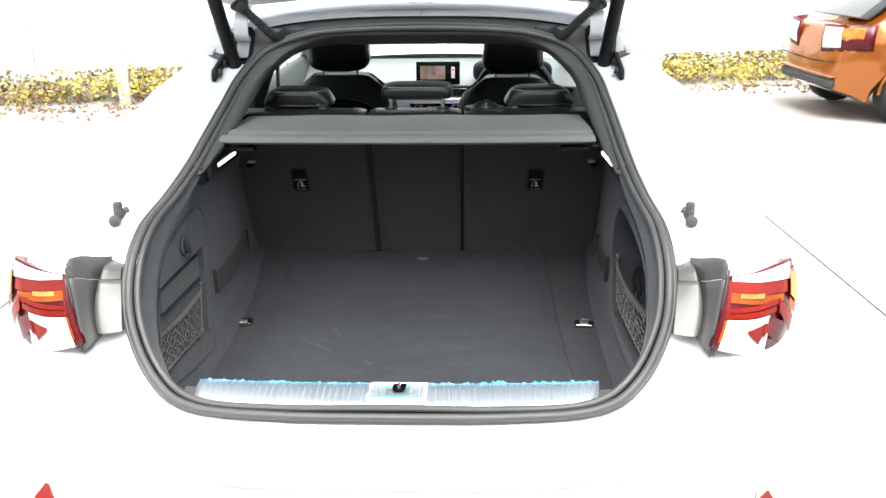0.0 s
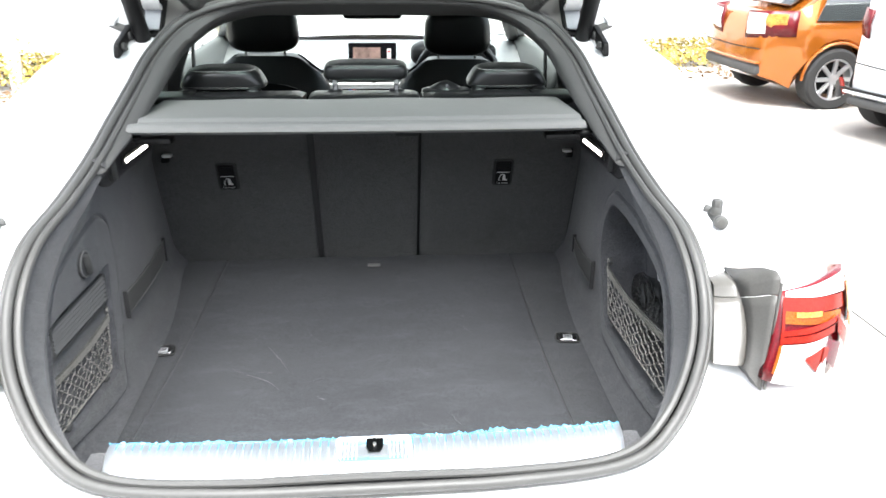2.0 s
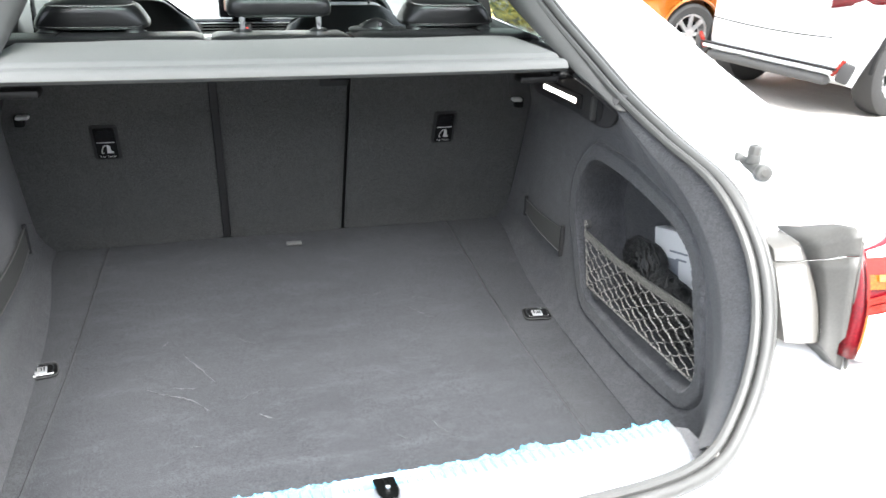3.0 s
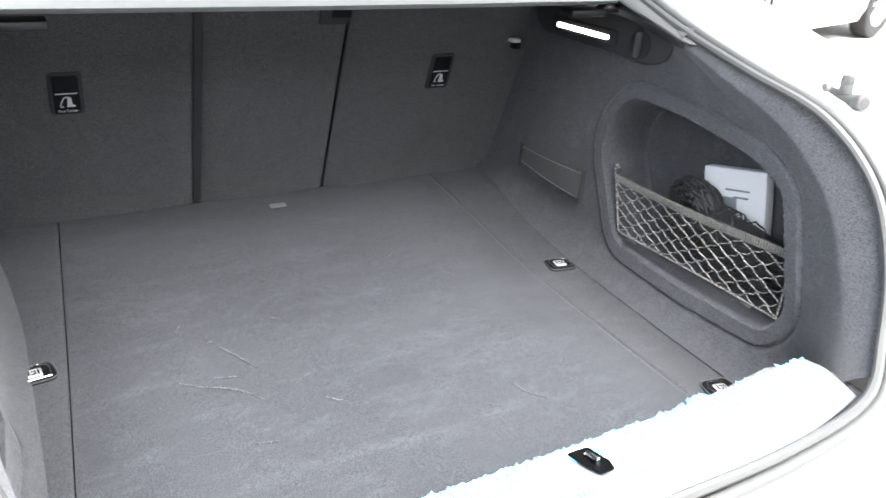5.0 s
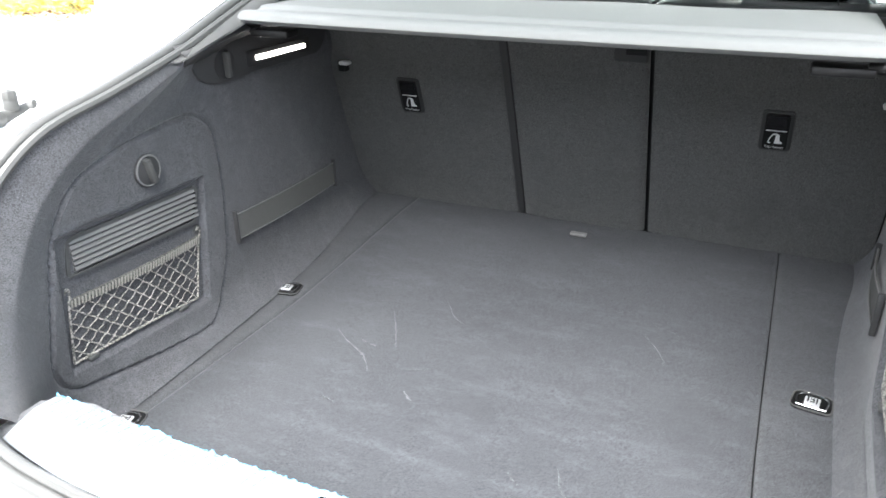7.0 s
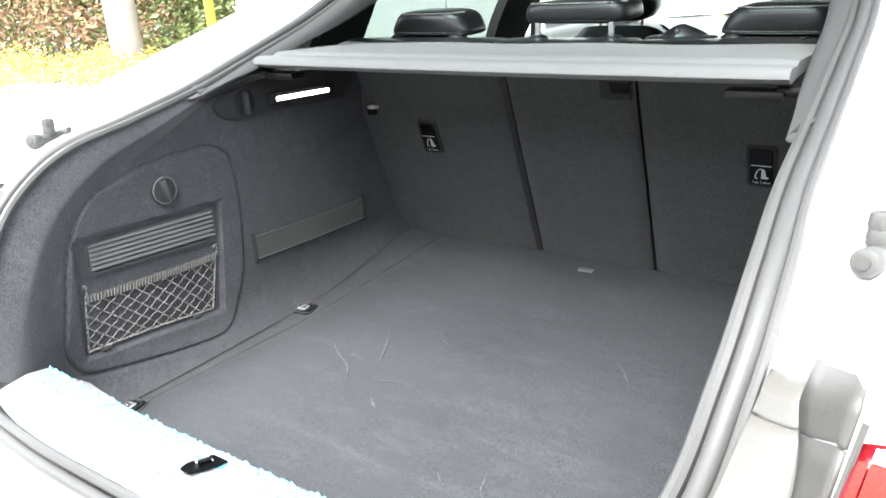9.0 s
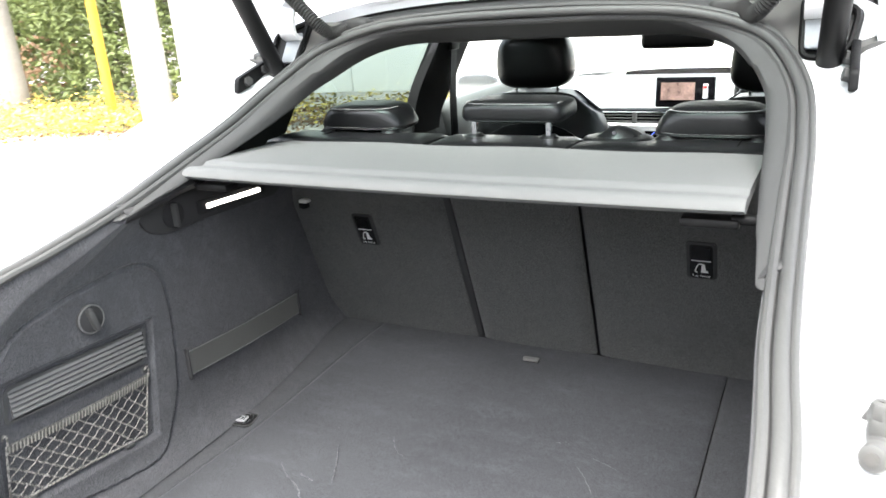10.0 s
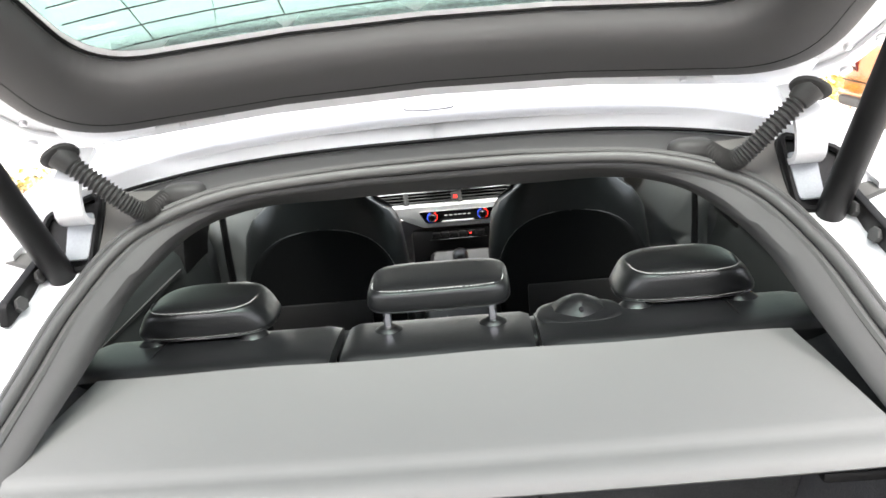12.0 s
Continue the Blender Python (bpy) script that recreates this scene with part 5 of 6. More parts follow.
for dz, w, dy in ((.158, .045, .006), (.149, .026, -.004)):
    part("print", box((-.0065, dy, dz - .012), (.001, w, .003), rot=Euler((-.24, 0, .08)).to_matrix()), PRINT_GREY, carton, "grey printed line")
part("picture", box((-.0065, .028, .112), (.001, .055, .030), rot=Euler((-.24, 0, .08)).to_matrix()), PRINT_GREY, carton, "grey printed picture")

# ---- luggage cover ----
cover = thing("luggage_cover", "grey vinyl luggage cover laid across the boot behind the seats", "luggage cover", (0, .52, 1.05))
PROFILE = [(.800, 1.069), (.70, 1.074), (.585, 1.0780), (.570, 1.0784), (.563, 1.0778), (.557, 1.0745), (.551, 1.0722), (.544, 1.0732), (.536, 1.0746), (.527, 1.0748), (.5195, 1.0728), (.5145, 1.0690), (.512, 1.062), (.518, 1.056), (.530, 1.053), (.56, 1.057), (.70, 1.060), (.798, 1.062)]
rows = []
for k in range(41):
    u = k / 20 - 1
    e = max(0, (abs(u) - .93) / .07)
    row = []
    for y, z in PROFILE:
        zc = z + (1.064 - z) * (.12 * e)
        bow = .008 * u * u 
        row.append(V(.447 * u, y - .52 + bow * (1 if y < .6 else 0), zc - 1.05 + .0012 * math.sin(u * 9) * (y > .6)))
    rows.append(row)
bm = grid(rows, closed=True)
caps(bm, rows)
part("sheet", bm, COVER, cover, "grey vinyl panel with a moulded front edge")
for s in (1, -1):
    cl = part("end_clip", box((s * .405, .034, -.011), (.07, .035, .012), .004), PLASTIC_DARK, cover, "grey plastic end clip")
    part("pivot_pin", cyl((s * .455, .028, -.006), (1, 0, 0), .007, .05, n=16, bevel=.001), PLASTIC_DARK, cover, "pivot pin")

# ---- rear seat ----
rear = thing("rear_seat", "split-folding rear seat with a felt back and black leather top", "seat", (0, .95, .595))


def R(x, y, z):
    return V(x, y - .95, z - .595)


for x0, x1, nm in ((-.500, -.142, "outer"), (-.128, .129, "middle"), (.137, .512, "outer")):
    rows = []
    n = 16
    a0, a1 = max(x0, -.49) - (.045 if x0 < -.4 else 0), min(x1, .50) + (.042 if x1 > .4 else 0)
    for k in range(n + 1):
        u = k / n
        x = a0 + (a1 - a0) * u
        e = min(u if x0 > -.4 else 1, 1 - u if x1 < .4 else 1) * (x1 - x0)
        inn = .012 * max(0, 1 - e / .012) ** 2
        row = []
        for j in range(13):
            z = .588 + (1.045 - .588) * j / 12
            row.append(R(x, seat_y(z) + inn, z))
        rows.append(row + [R(x, seat_y(1.045) + .02, 1.045), R(x, seat_y(.588) + .02, .588)])
    bm = grid(rows, closed=True)
    caps(bm, rows)
    part("backrest", bm, CARPET_SEAT, rear, "dark felt seat back panel")
    # leather top roll
    rows = []
    for k in range(21):
        u = k / 20
        x = x0 + (x1 - x0) * u
        e = min(u, 1 - u) * (x1 - x0)
        sq = 1 - .35 * max(0, 1 - e / .010) ** 2
        row = []
        for j in range(20):
            a = 2 * math.pi * j / 20
            cy, cz = math.copysign(abs(math.cos(a)) ** .6, math.cos(a)), math.copysign(abs(math.sin(a)) ** .75, math.sin(a))
            row.append(R(x, .872 + .072 * cy * (.9 + .1 * sq), 1.054 + .016 * cz * sq - .004 * cy * (cz > 0)))
        rows.append(row)
    bm = grid(rows, closed=True)
    caps(bm, rows)
    part("leather_top", bm, LEATHER, rear, "black leather top edge of the backrest")
    if nm == "outer":
        c = x0 + (x1 - x0) * (.30 if x0 < 0 else .70)
        seamp = [R(c, .872 + .073 * math.cos(a), 1.0545 + .0165 * math.sin(a)) for a in [math.pi * (1.0 - .11 * k) for k in range(8)]]
        part("leather_seam", tube(seamp, .0014, 5), PLASTIC_DARK, rear, "stitched seam")
part("seam_strip", box(R(-.135, seat_y(.81) + .010, .81), (.016, .008, .46), .002, 1, Euler((.345, 0, 0)).to_matrix()), POD, rear, "dark strip between the backrests")
part("cushion", pad(R(0, 1.28, .48), (.66, .30, .10), .3, .4, n=40), LEATHER, rear, "black leather seat cushion")
part("front_padding", pad(R(0, 1.03, .77), (.66, .06, .26), .25, .4, n=40, lean=-.07), LEATHER, rear, "black leather backrest padding")


def headrest(cx, w, h, y, z0, taper, post=True, e=.38):
    """A low leather headrest with a piped top panel, on two posts."""
    d = .062
    hr = part("headrest", pad(R(cx, y, z0 + h / 2), (w / 2, d, h / 2), e, .5, taper, n=44, m=22), LEATHER, rear, "low black leather headrest with white stitching")
    f = .93
    zs = z0 + h / 2 * (1 + math.sqrt(math.sqrt(1 - f ** 4)))
    kx = 1 - taper * (zs - z0) / h
    loop = []
    for k in range(61):
        a = math.pi * (1 + k / 60)
        sx, sy = math.copysign(abs(math.cos(a)) ** e, math.cos(a)), math.copysign(abs(math.sin(a)) ** e, math.sin(a))
        loop.append(R(cx + w / 2 * kx * f * sx, y + d * f * sy, zs))
    part("piping", tube(loop, .0014, 5), LEATHER, hr)
    for k in range(1, 59):
        p, q = loop[k], loop[k + 1]
        if (q - p).length > .002:
            n = max(1, int((q - p).length / .0048))
            for i in range(n):
                part("stitch", tube([p.lerp(q, i / n) + V(0, -.0012, .0022), p.lerp(q, (i + .62) / n) + V(0, -.0012, .0022)], .0008, 4), STITCH, hr)
    base, q = [], .17
    rad = (1 - (2 * q - 1) ** 4) ** .25
    for k in range(31):
        a = math.pi * (1 + k / 30)
        sx, sy = math.copysign(abs(math.cos(a)) ** e, math.cos(a)), math.copysign(abs(math.sin(a)) ** e, math.sin(a))
        base.append(R(cx + w / 2 * rad * (1 - taper * q) * sx, y + d * rad * sy, z0 + h * q))
    part("piping", tube(base, .0013, 5), LEATHER, hr)
    part("stitching", tube([p + V(0, -.0015, .0035) for p in base], .0006, 4), STITCH, hr, "line of white stitching")
    for s in (1, -1):
        if post:
            part("post", cyl(R(cx + s * .073, y - .045, z0 - .012), (0, 0, 1), .0062, .06, n=14), CHROME, hr, "chrome headrest post")
        part("post_socket", cyl(R(cx + s * .073, y - .045, 1.0695), (0, 0, 1), .026, .010, .012, 24, .003), LEATHER, hr, "black post socket")
    return hr


headrest(.004, .206, .042, .935, 1.092, .05)
headrest(-.340, .222, .056, .955, 1.065, .30, False, .58)
headrest(.353, .218, .056, .960, 1.065, .30, False, .58)
# belt outlet beside the headrest
shell = []
for k in range(25):
    u = k / 12 - 1
    h, q = .025 * (1 - abs(u) ** 1.7), 1 - abs(u)
    shell.append([R(.198 + .056 * u, .905 - .036 * math.sqrt(1 - u * u) + .002, 1.066), R(.198 + .052 * u, .905 - .030 * q, 1.066 + .35 * h), R(.198 + .044 * u, .905 - .016 * q, 1.066 + .8 * h),
                  R(.198 + .040 * u, .905 + .002, 1.066 + h), R(.198 + .046 * u, .905 + .022, 1.066 + .8 * h), R(.198 + .056 * u, .905 + .036 * math.sqrt(1 - u * u), 1.066)])
wart = part("belt_outlet", grid(shell), LEATHER, rear, "black moulded belt outlet")
part("outlet_hole", cyl(R(.198, .884, 1.080), (0, -1, .35), .0035, .012, n=12), SCREEN_OFF, wart)
part("outlet_plate", pad(R(.198, .902, 1.068), (.060, .040, .0045), .7, .6, n=32, m=8), LEATHER, wart)
# top tether covers
for cx in (-.346, .346):
    zc = .858
    nrm = V(0, -1, -.36).normalized()
    upv = V(0, -.36, 1).normalized()

    def on(x, h, out=0.0):
        return R(cx + .78 * x, seat_y(zc), zc) + upv * h + nrm * out
    tc = part("tether_cover", poly_prism([on(x, h, -.004) for x, h in rounded([(-.033, -.042), (.033, -.042), (.033, .040), (-.033, .040)], .009)], nrm, .007, .0025), POD, rear, "child-seat anchor cover with white writing")
    part("cover_face", poly_prism([on(x, h, .0028) for x, h in rounded([(-.025, -.037), (.025, -.037), (.025, .035), (-.025, .035)], .006)], nrm, .0018, .0006), PLASTIC_DARK, tc, "black cover face")
    part("recess", poly_prism([on(x, h, .0046) for x, h in rounded([(-.020, .004), (.020, .004), (.020, .031), (-.020, .031)], .004)], nrm, .0006), SCREEN_OFF, tc)
    part("edge_line", poly_prism([on(x, h, .0050) for x, h in ((-.021, .001), (.021, .001), (.021, .0028), (-.021, .0028))], nrm, .0008), WHITE_PRINT, tc, "white edge line")
    # child seat shell and its hooked belt
    part("symbol", poly_prism([on(x, h, .0050) for x, h in ((-.001, -.024), (.015, -.024), (.015, -.021), (.010, -.019), (.008, -.007), (.003, -.004), (.001, -.007))], nrm, .0008), WHITE_PRINT, tc, "white child-seat symbol")
    part("symbol", tube(spline([on(.002, -.005, .0054), on(-.005, -.006, .0054), on(-.010, -.013, .0054), on(-.013, -.022, .0054), on(-.008, -.024, .0054)], 5), .0011, 5), WHITE_PRINT, tc)
    mm = Matrix.Translation(on(0, -.0325, .0050)) @ Matrix((V(1, 0, 0), upv, V(1, 0, 0).cross(upv))).transposed().to_4x4()
    lettering("writing", "Top Tether", .0066, mm, WHITE_PRINT, tc)
pk = part("seat_lock", box(R(.100, seat_y(.985) - .002, .985), (.058, .008, .044), .006, 2, Euler((.345, 0, 0)).to_matrix()), POD, rear, "black lock of the middle backrest")
part("lock_slot", box(R(.110, seat_y(.985) - .0075, .988), (.036, .006, .020), .001, 2, Euler((.345, 0, 0)).to_matrix()), PLASTIC_DARK, pk)

# ---- front seats ----
front = thing("front_seat", "black leather front sports seat with a headrest on posts", "seat", group="front seats")


def front_parts(root):
    shell = []
    for j in range(15):
        v = j / 14
        z = .42 + .572 * v
        w = .266 - .014 * v - .012 * smooth_step(.6, .9, v) - .075 * smooth_step(.86, 1.0, v) ** 2
        y = -.10 + .10 * v + .0
        shell.append([V(w * math.copysign(abs(math.cos(a)) ** .55, math.cos(a)), y - (.07 - .02 * v) * math.copysign(abs(math.sin(a)) ** .6, math.sin(a)) + .03 * abs(math.cos(a)) ** 3, z - .05 * abs(math.cos(a)) ** 4 * v) for a in [2 * math.pi * k / 36 for k in range(36)]])
    bm = grid(shell, closed=True)
    caps(bm, shell)
    back = part("backrest", bm, LEATHER_DEEP, root, "black leather backrest")
    panel = []
    for j in range(17):
        v = math.sin(math.pi / 2 * j / 16)
        w = .240 * (1 - max(0.0, (v - .25) / .75) ** 3.2) ** .42 + .002
        panel.append([V(w * u, -.178 + .100 * v + .030 * (w * u / .24) ** 2, .45 + .44 * v) for u in [k / 8 for k in range(-8, 9)]])
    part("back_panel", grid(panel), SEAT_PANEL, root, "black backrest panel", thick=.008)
    arc = [r[0] for r in panel] + [r[-1] for r in panel[::-1]]
    part("piping", tube([q + V(0, -.003, 0) for q in arc], .0021, 6), STITCH, back, "pale piping")
    part("pocket_net", box((0, -.185, .60), (.30, .012, .20), .005), NET_BLACK, root, "black seat-back pocket")
    part("cushion", pad((0, .22, .38), (.26, .27, .09), .35, .4, n=36), LEATHER_DEEP, root, "black leather seat cushion")
    hr = part("headrest", pad((0, -.02, 1.098), (.142, .062, .094), .55, .58, .10, n=40, m=20), LEATHER, root, "black leather headrest")
    for s in (1, -1):
        part("post", cyl((s * .075, -.015, 1.02), (0, 0, 1), .006, .09, n=12), CHROME, hr, "chrome headrest post")
    part("collar", box((0, -.03, .985), (.20, .03, .010), .004), PLASTIC_DARK, root)


front_parts(front)
front.matrix_basis = pose(-.408, 2.15, -.012, 0, 0, 0)
copy_thing(front, pose(.355, 2.24, -.040, 0, 0, 0))

# ---- dashboard ----
dash_rows = []
for k in range(25):
    u = k / 12 - 1
    b = .05 * u * u
    dash_rows.append([V(.72 * u, 3.03 - .4 * b, .928), V(.72 * u, 2.88 - b, .892), V(.72 * u, 2.72 - b, .856), V(.72 * u, 2.675 - b, .838), V(.72 * u, 2.675 - b, .828)])
part("dash_top", grid(dash_rows), DASH, car, "black soft dashboard top, paled as lit through the windscreen", thick=.01)
part("vent_band", box((-.03, 2.68, .800), (.90, .05, .065), .006), SCREEN_OFF, car, "black full-width air vent band")
for k in range(5):
    part("vent_slat", box((-.03, 2.652, .776 + .012 * k), (.86, .006, .0035), .001), ALU if k in (0, 4) else PLASTIC, car)
for x in (-.20, .0, .20):
    part("vent_divider", box((x, 2.65, .80), (.018, .012, .05), .003), PLASTIC, car)
part("hazard_switch", box((-.015, 2.646, .802), (.034, .012, .034), .004), PLASTIC, car, "grey hazard switch")
part("hazard_mark", box((-.015, 2.639, .802), (.014, .002, .012), .001), GLOW_RED, car, "red triangle mark")
part("dash_strip", box((-.03, 2.655, .770), (.92, .03, .022), .008, 3, Euler((.2, 0, 0)).to_matrix()), ALU, car, "satin aluminium dashboard strip")


def face(x, z, out=0.0):
    """A point of the leaning centre panel."""
    return V(x, 2.628 + .35 * (z - .735) * -.4 - out, z)


con = part("climate_panel", poly_prism([face(x, z) for x, z in rounded([(-.30, .776), (.27, .776), (.165, .715), (.112, .690), (-.142, .690), (-.195, .715)], .012)], (0, 1, 0), .02, .003), SILVER, car, "silver climate control surround")
part("climate_face", poly_prism([face(x, z, .003) for x, z in rounded([(-.155, .755), (.130, .755), (.104, .709), (-.130, .709)], .010)], (0, 1, 0), .004, .001), SCREEN_OFF, con, "black climate control face")
part("face_edge", sweep([face(x, z, .0035) for x, z in rounded([(-.155, .755), (.130, .755), (.104, .709), (-.130, .709)], .010)], ring(.0016, 6), (0, -1, 0), closed=True), CHROME, con, "chrome edge")
part("display_bar", box(face(-.013, .713, .005), (.12, .003, .007), .001), WHITE_PRINT, con, "pale display bar")
for j in range(6):
    part("display_mark", box(face(-.055 + .017 * j, .737, .0042), (.010, .002, .003)), WHITE_PRINT, con)
for kx in (-.107, .081):
    kb = part("climate_knob", cyl(face(kx, .733, .010), (0, -1, .1), .016, .020, n=28, bevel=.003), CHROME, con, "chrome climate knob")
    part("knob_face", cyl(face(kx, .733, .0205), (0, -1, .1), .011, .002, n=20), SCREEN_OFF, kb)
    for mark, a0, lab in ((GLOW_BLUE, .6, "blue ring mark"), (GLOW_RED, -.4, "red ring mark")):
        part("ring_mark", tube([face(kx + .019 * math.cos(a), .733 + .019 * math.sin(a), .006) for a in [math.pi * (a0 + .8 * k / 8) for k in range(9)]], .0011, 5), mark, kb, lab)
for j in range(6):
    part("switch", box((-.015 + .033 * (j - 2.5), 2.625, .662), (.031, .02, .020), .004), PLASTIC_DARK, car, "black console switch")
part("switch_edge", box((-.015, 2.614, .648), (.215, .006, .003), .001), CHROME, car)
part("switch_light", box((.03, 2.613, .664), (.006, .003, .004)), GLOW_RED, car, "red switch light")
part("console_face", box((-.015, 2.66, .60), (.36, .05, .16), .02), PLASTIC_DARK, car, "black centre console face")
part("centre_console", box((-.01, 2.25, .50), (.24, .80, .20), .03, 3), PLASTIC_DARK, car, "black centre console")
part("console_trim", box((-.01, 2.40, .605), (.20, .36, .012), .005), MID_GREY, car, "grey console surround")
part("gear_lever", pad((-.01, 2.40, .64), (.028, .045, .035), .8, .8), LEATHER, car, "black gear lever")
TURN = Euler((-.12, 0, 0)).to_matrix()
scr = part("display_screen", box((-.006, 2.640, .905), (.222, .014, .114), .006, 2, TURN), SCREEN_OFF, car, "black dashboard screen showing a rear camera picture")
part("screen_foot", box((-.006, 2.665, .845), (.12, .04, .02), .005), SCREEN_OFF, scr)
part("camera_picture", box((-.032, 2.6305, .909), (.126, .003, .066), rot=TURN), SCREEN_PIC, scr, "bright camera picture")
part("guide_line", box((-.032, 2.6295, .880), (.10, .002, .003), rot=TURN), GLOW_RED, scr, "red guide line")
part("status_picture", box((.070, 2.6305, .909), (.018, .003, .055), .001, 1, TURN), WHITE_PRINT, scr, "white car symbol")
for dz in (.015, -.015):
    part("status_mark", box((.070, 2.6285, .909 + dz), (.012, .002, .008)), GLOW_RED, scr)
# steering wheel and dials
sw = part("steering_wheel", tube([V(.37 + .185 * math.cos(a), 2.42 + .05 * math.sin(a), .82 + .178 * math.sin(a)) for a in [2 * math.pi * k / 48 for k in range(49)]], .016, 10), LEATHER, car, "black leather steering wheel")
part("hub", pad((.37, 2.46, .81), (.09, .035, .07), .7, .6), PLASTIC_DARK, sw)
for a in (0, math.pi, -math.pi / 2):
    part("spoke", sweep([V(.37, 2.46, .81), V(.37 + .175 * math.cos(a), 2.425, .82 + .165 * math.sin(a))], ring(.020, 8, .008), (0, 1, 0)), PLASTIC_DARK, sw)
part("dial_hood", pad((.37, 2.66, .91), (.20, .10, .06), .6, .6), PLASTIC_DARK, car, "black hood over the dials")
for x, r in ((.29, .045), (.45, .045)):
    dl = part("dial", cyl((x, 2.585, .885), (0, -1, .2), r, .01, n=28), SCREEN_OFF, car, "round black dial")
    part("needle", box((x, 2.578, .892), (.003, .002, .03)), GLOW_RED, dl)
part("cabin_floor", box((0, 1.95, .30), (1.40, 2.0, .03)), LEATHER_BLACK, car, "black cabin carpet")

# ---- outside: paving, hedge, boarding, trees, parked cars ----
def ground_z(y):
    return -0.02 * (y + 1)


gb = bmesh.new()
ys = [-200, -60, -20, -8, -3, 0, 3, 6, 9, 14, 30, 80, 300, 1200]
xs = [-900, -200, -60, -20, -8, -4, 0, 4, 8, 20, 60, 200, 900]
grid([[V(x, y, ground_z(y)) for x in xs] for y in ys], gb)
ground = tagged(finish("ground", gb, CONCRETE), "pale concrete car park paving", "ground", kind="structure")
jt = bmesh.new()
for y in (-6, -2.5, 1.0, 4.5):
    for x in (2.03, 5.7, -2.03, -5.7):
        box((x, y + 1.75, ground_z(y + 1.75) + .002), (.005, 3.46, .004), rot=Euler((-.02, 0, 0)).to_matrix(), bm=jt)
tagged(part("joint", jt, TRIM_GREY, ground), "dark paving joints")

# plain rendered wall, added unseen behind the open boot to cut low light
RENDERED = material("grey_render", (0.34, 0.335, 0.325), 0.9, var=0.15, scale=6, fine=60, bump=0.4, stain=0.2)
tagged(finish("light_block_wall", box((0, -5.6, 1.6), (26, .25, 3.6), .01), RENDERED), "plain grey unseen wall added to block low light", "wall", kind="structure")

HEDGE_A, HEDGE_B = V(-13.0, 5.6, 0), V(9.0, 9.8, 0)
DIRH = (HEDGE_B - HEDGE_A).normalized()
BACK = V(-DIRH.y, DIRH.x, 0)


def leaves(bm, c, size, rng, n, spread, flat=1.0):
    """Small folded leaves scattered round c."""
    for _ in range(n):
        d = V(rng.gauss(0, 1), rng.gauss(0, 1), rng.gauss(0, 1) * flat)
        p = c + V(d.x * spread.x, d.y * spread.y, d.z * spread.z) * .5
        m = Euler((rng.uniform(0, 6.3), rng.uniform(0, 6.3), rng.uniform(0, 6.3))).to_matrix()
        s = size * rng.uniform(.6, 1.4)
        q = [p + m @ V(*w) * s for w in ((0, -.6, 0), (.32, 0, .12), (0, .7, 0), (-.32, 0, .12))]
        v = [bm.verts.new(x) for x in q]
        bm.faces.new((v[0], v[1], v[2]))
        bm.faces.new((v[0], v[2], v[3]))


rng = random.Random(11)
for mat, count, lo, hi, nm, lab in ((LEAF_YELLOW, 560, .10, .46, "hedge_foliage", "low hedge of yellow-green leaves"), (LEAF_GREEN, 90, .08, .42, "hedge_foliage", "green leaves in the low hedge"), (LEAF_BROWN, 230, .0, .26, "dry_foliage", "brown dry leaves and twigs under the hedge")):
    bm = bmesh.new()
    for _ in range(count):
        t = rng.random()
        c = HEDGE_A.lerp(HEDGE_B, t) + BACK * rng.uniform(0, .9)
        c.z = ground_z(c.y) + rng.uniform(lo, hi) * (.75 + .35 * noise.noise(c * .9))
        leaves(bm, c, .045, rng, 34, V(.30, .25, .16))
    tagged(finish(nm, bm, mat, False), lab, "hedge", kind="stuff")
bm = bmesh.new()
for _ in range(300):  # low plants spill forward at the hedge's far end
    t = rng.random()
    c = V(-15.0 + 7.6 * t, 0, 0)
    c.y = 6.3 + .19 * (c.x + 9.5) - rng.random() ** 1.5 * 2.3 * math.sin(math.pi * min(1, .15 + t * .85)) + .2
    c.z = ground_z(c.y) + rng.uniform(.03, .30)
    leaves(bm, c, .045, rng, 30, V(.30, .25, .12))
tagged(finish("ground_cover", bm, LEAF_YELLOW, False), "low yellow-green plants in front of the hedge", "plants", kind="stuff")
bm = bmesh.new()
for _ in range(900):
    t = rng.random()
    c = HEDGE_A.lerp(HEDGE_B, t) - BACK * abs(rng.gauss(0, .35))
    c.z = ground_z(c.y) + .012
    leaves(bm, c, .05, rng, 2, V(.1, .1, .0))
tagged(finish("fallen_leaves", bm, LEAF_BROWN, False), "brown leaves fallen on the paving", "leaves", kind="stuff")

# white boarding on posts behind the hedge
b0 = .53
board_a = HEDGE_A.lerp(HEDGE_B, .27) + BACK * .25
rot = Euler((0, 0, math.atan2(DIRH.y, DIRH.x))).to_matrix()
fence = thing("boarding", "tall white boarding raised on white posts behind the hedge", "fence", board_a)
for k in range(7):
    c = DIRH * (1.2 + 2.4 * k)
    z = ground_z(board_a.y + c.y)
    part("panel", box((c.x, c.y, z + .42 + 1.5), (2.39, .05, 3.0), .006, rot=rot), BOARD_WHITE, fence, "white board")
for k in range(6):
    c = DIRH * (.05 + 3.28 * k) - BACK * .06
    z = ground_z(board_a.y + c.y)
    part("post", box((c.x, c.y, z + .30), (.13, .12, .62), .012, rot=rot), POST_WHITE, fence, "white concrete post")

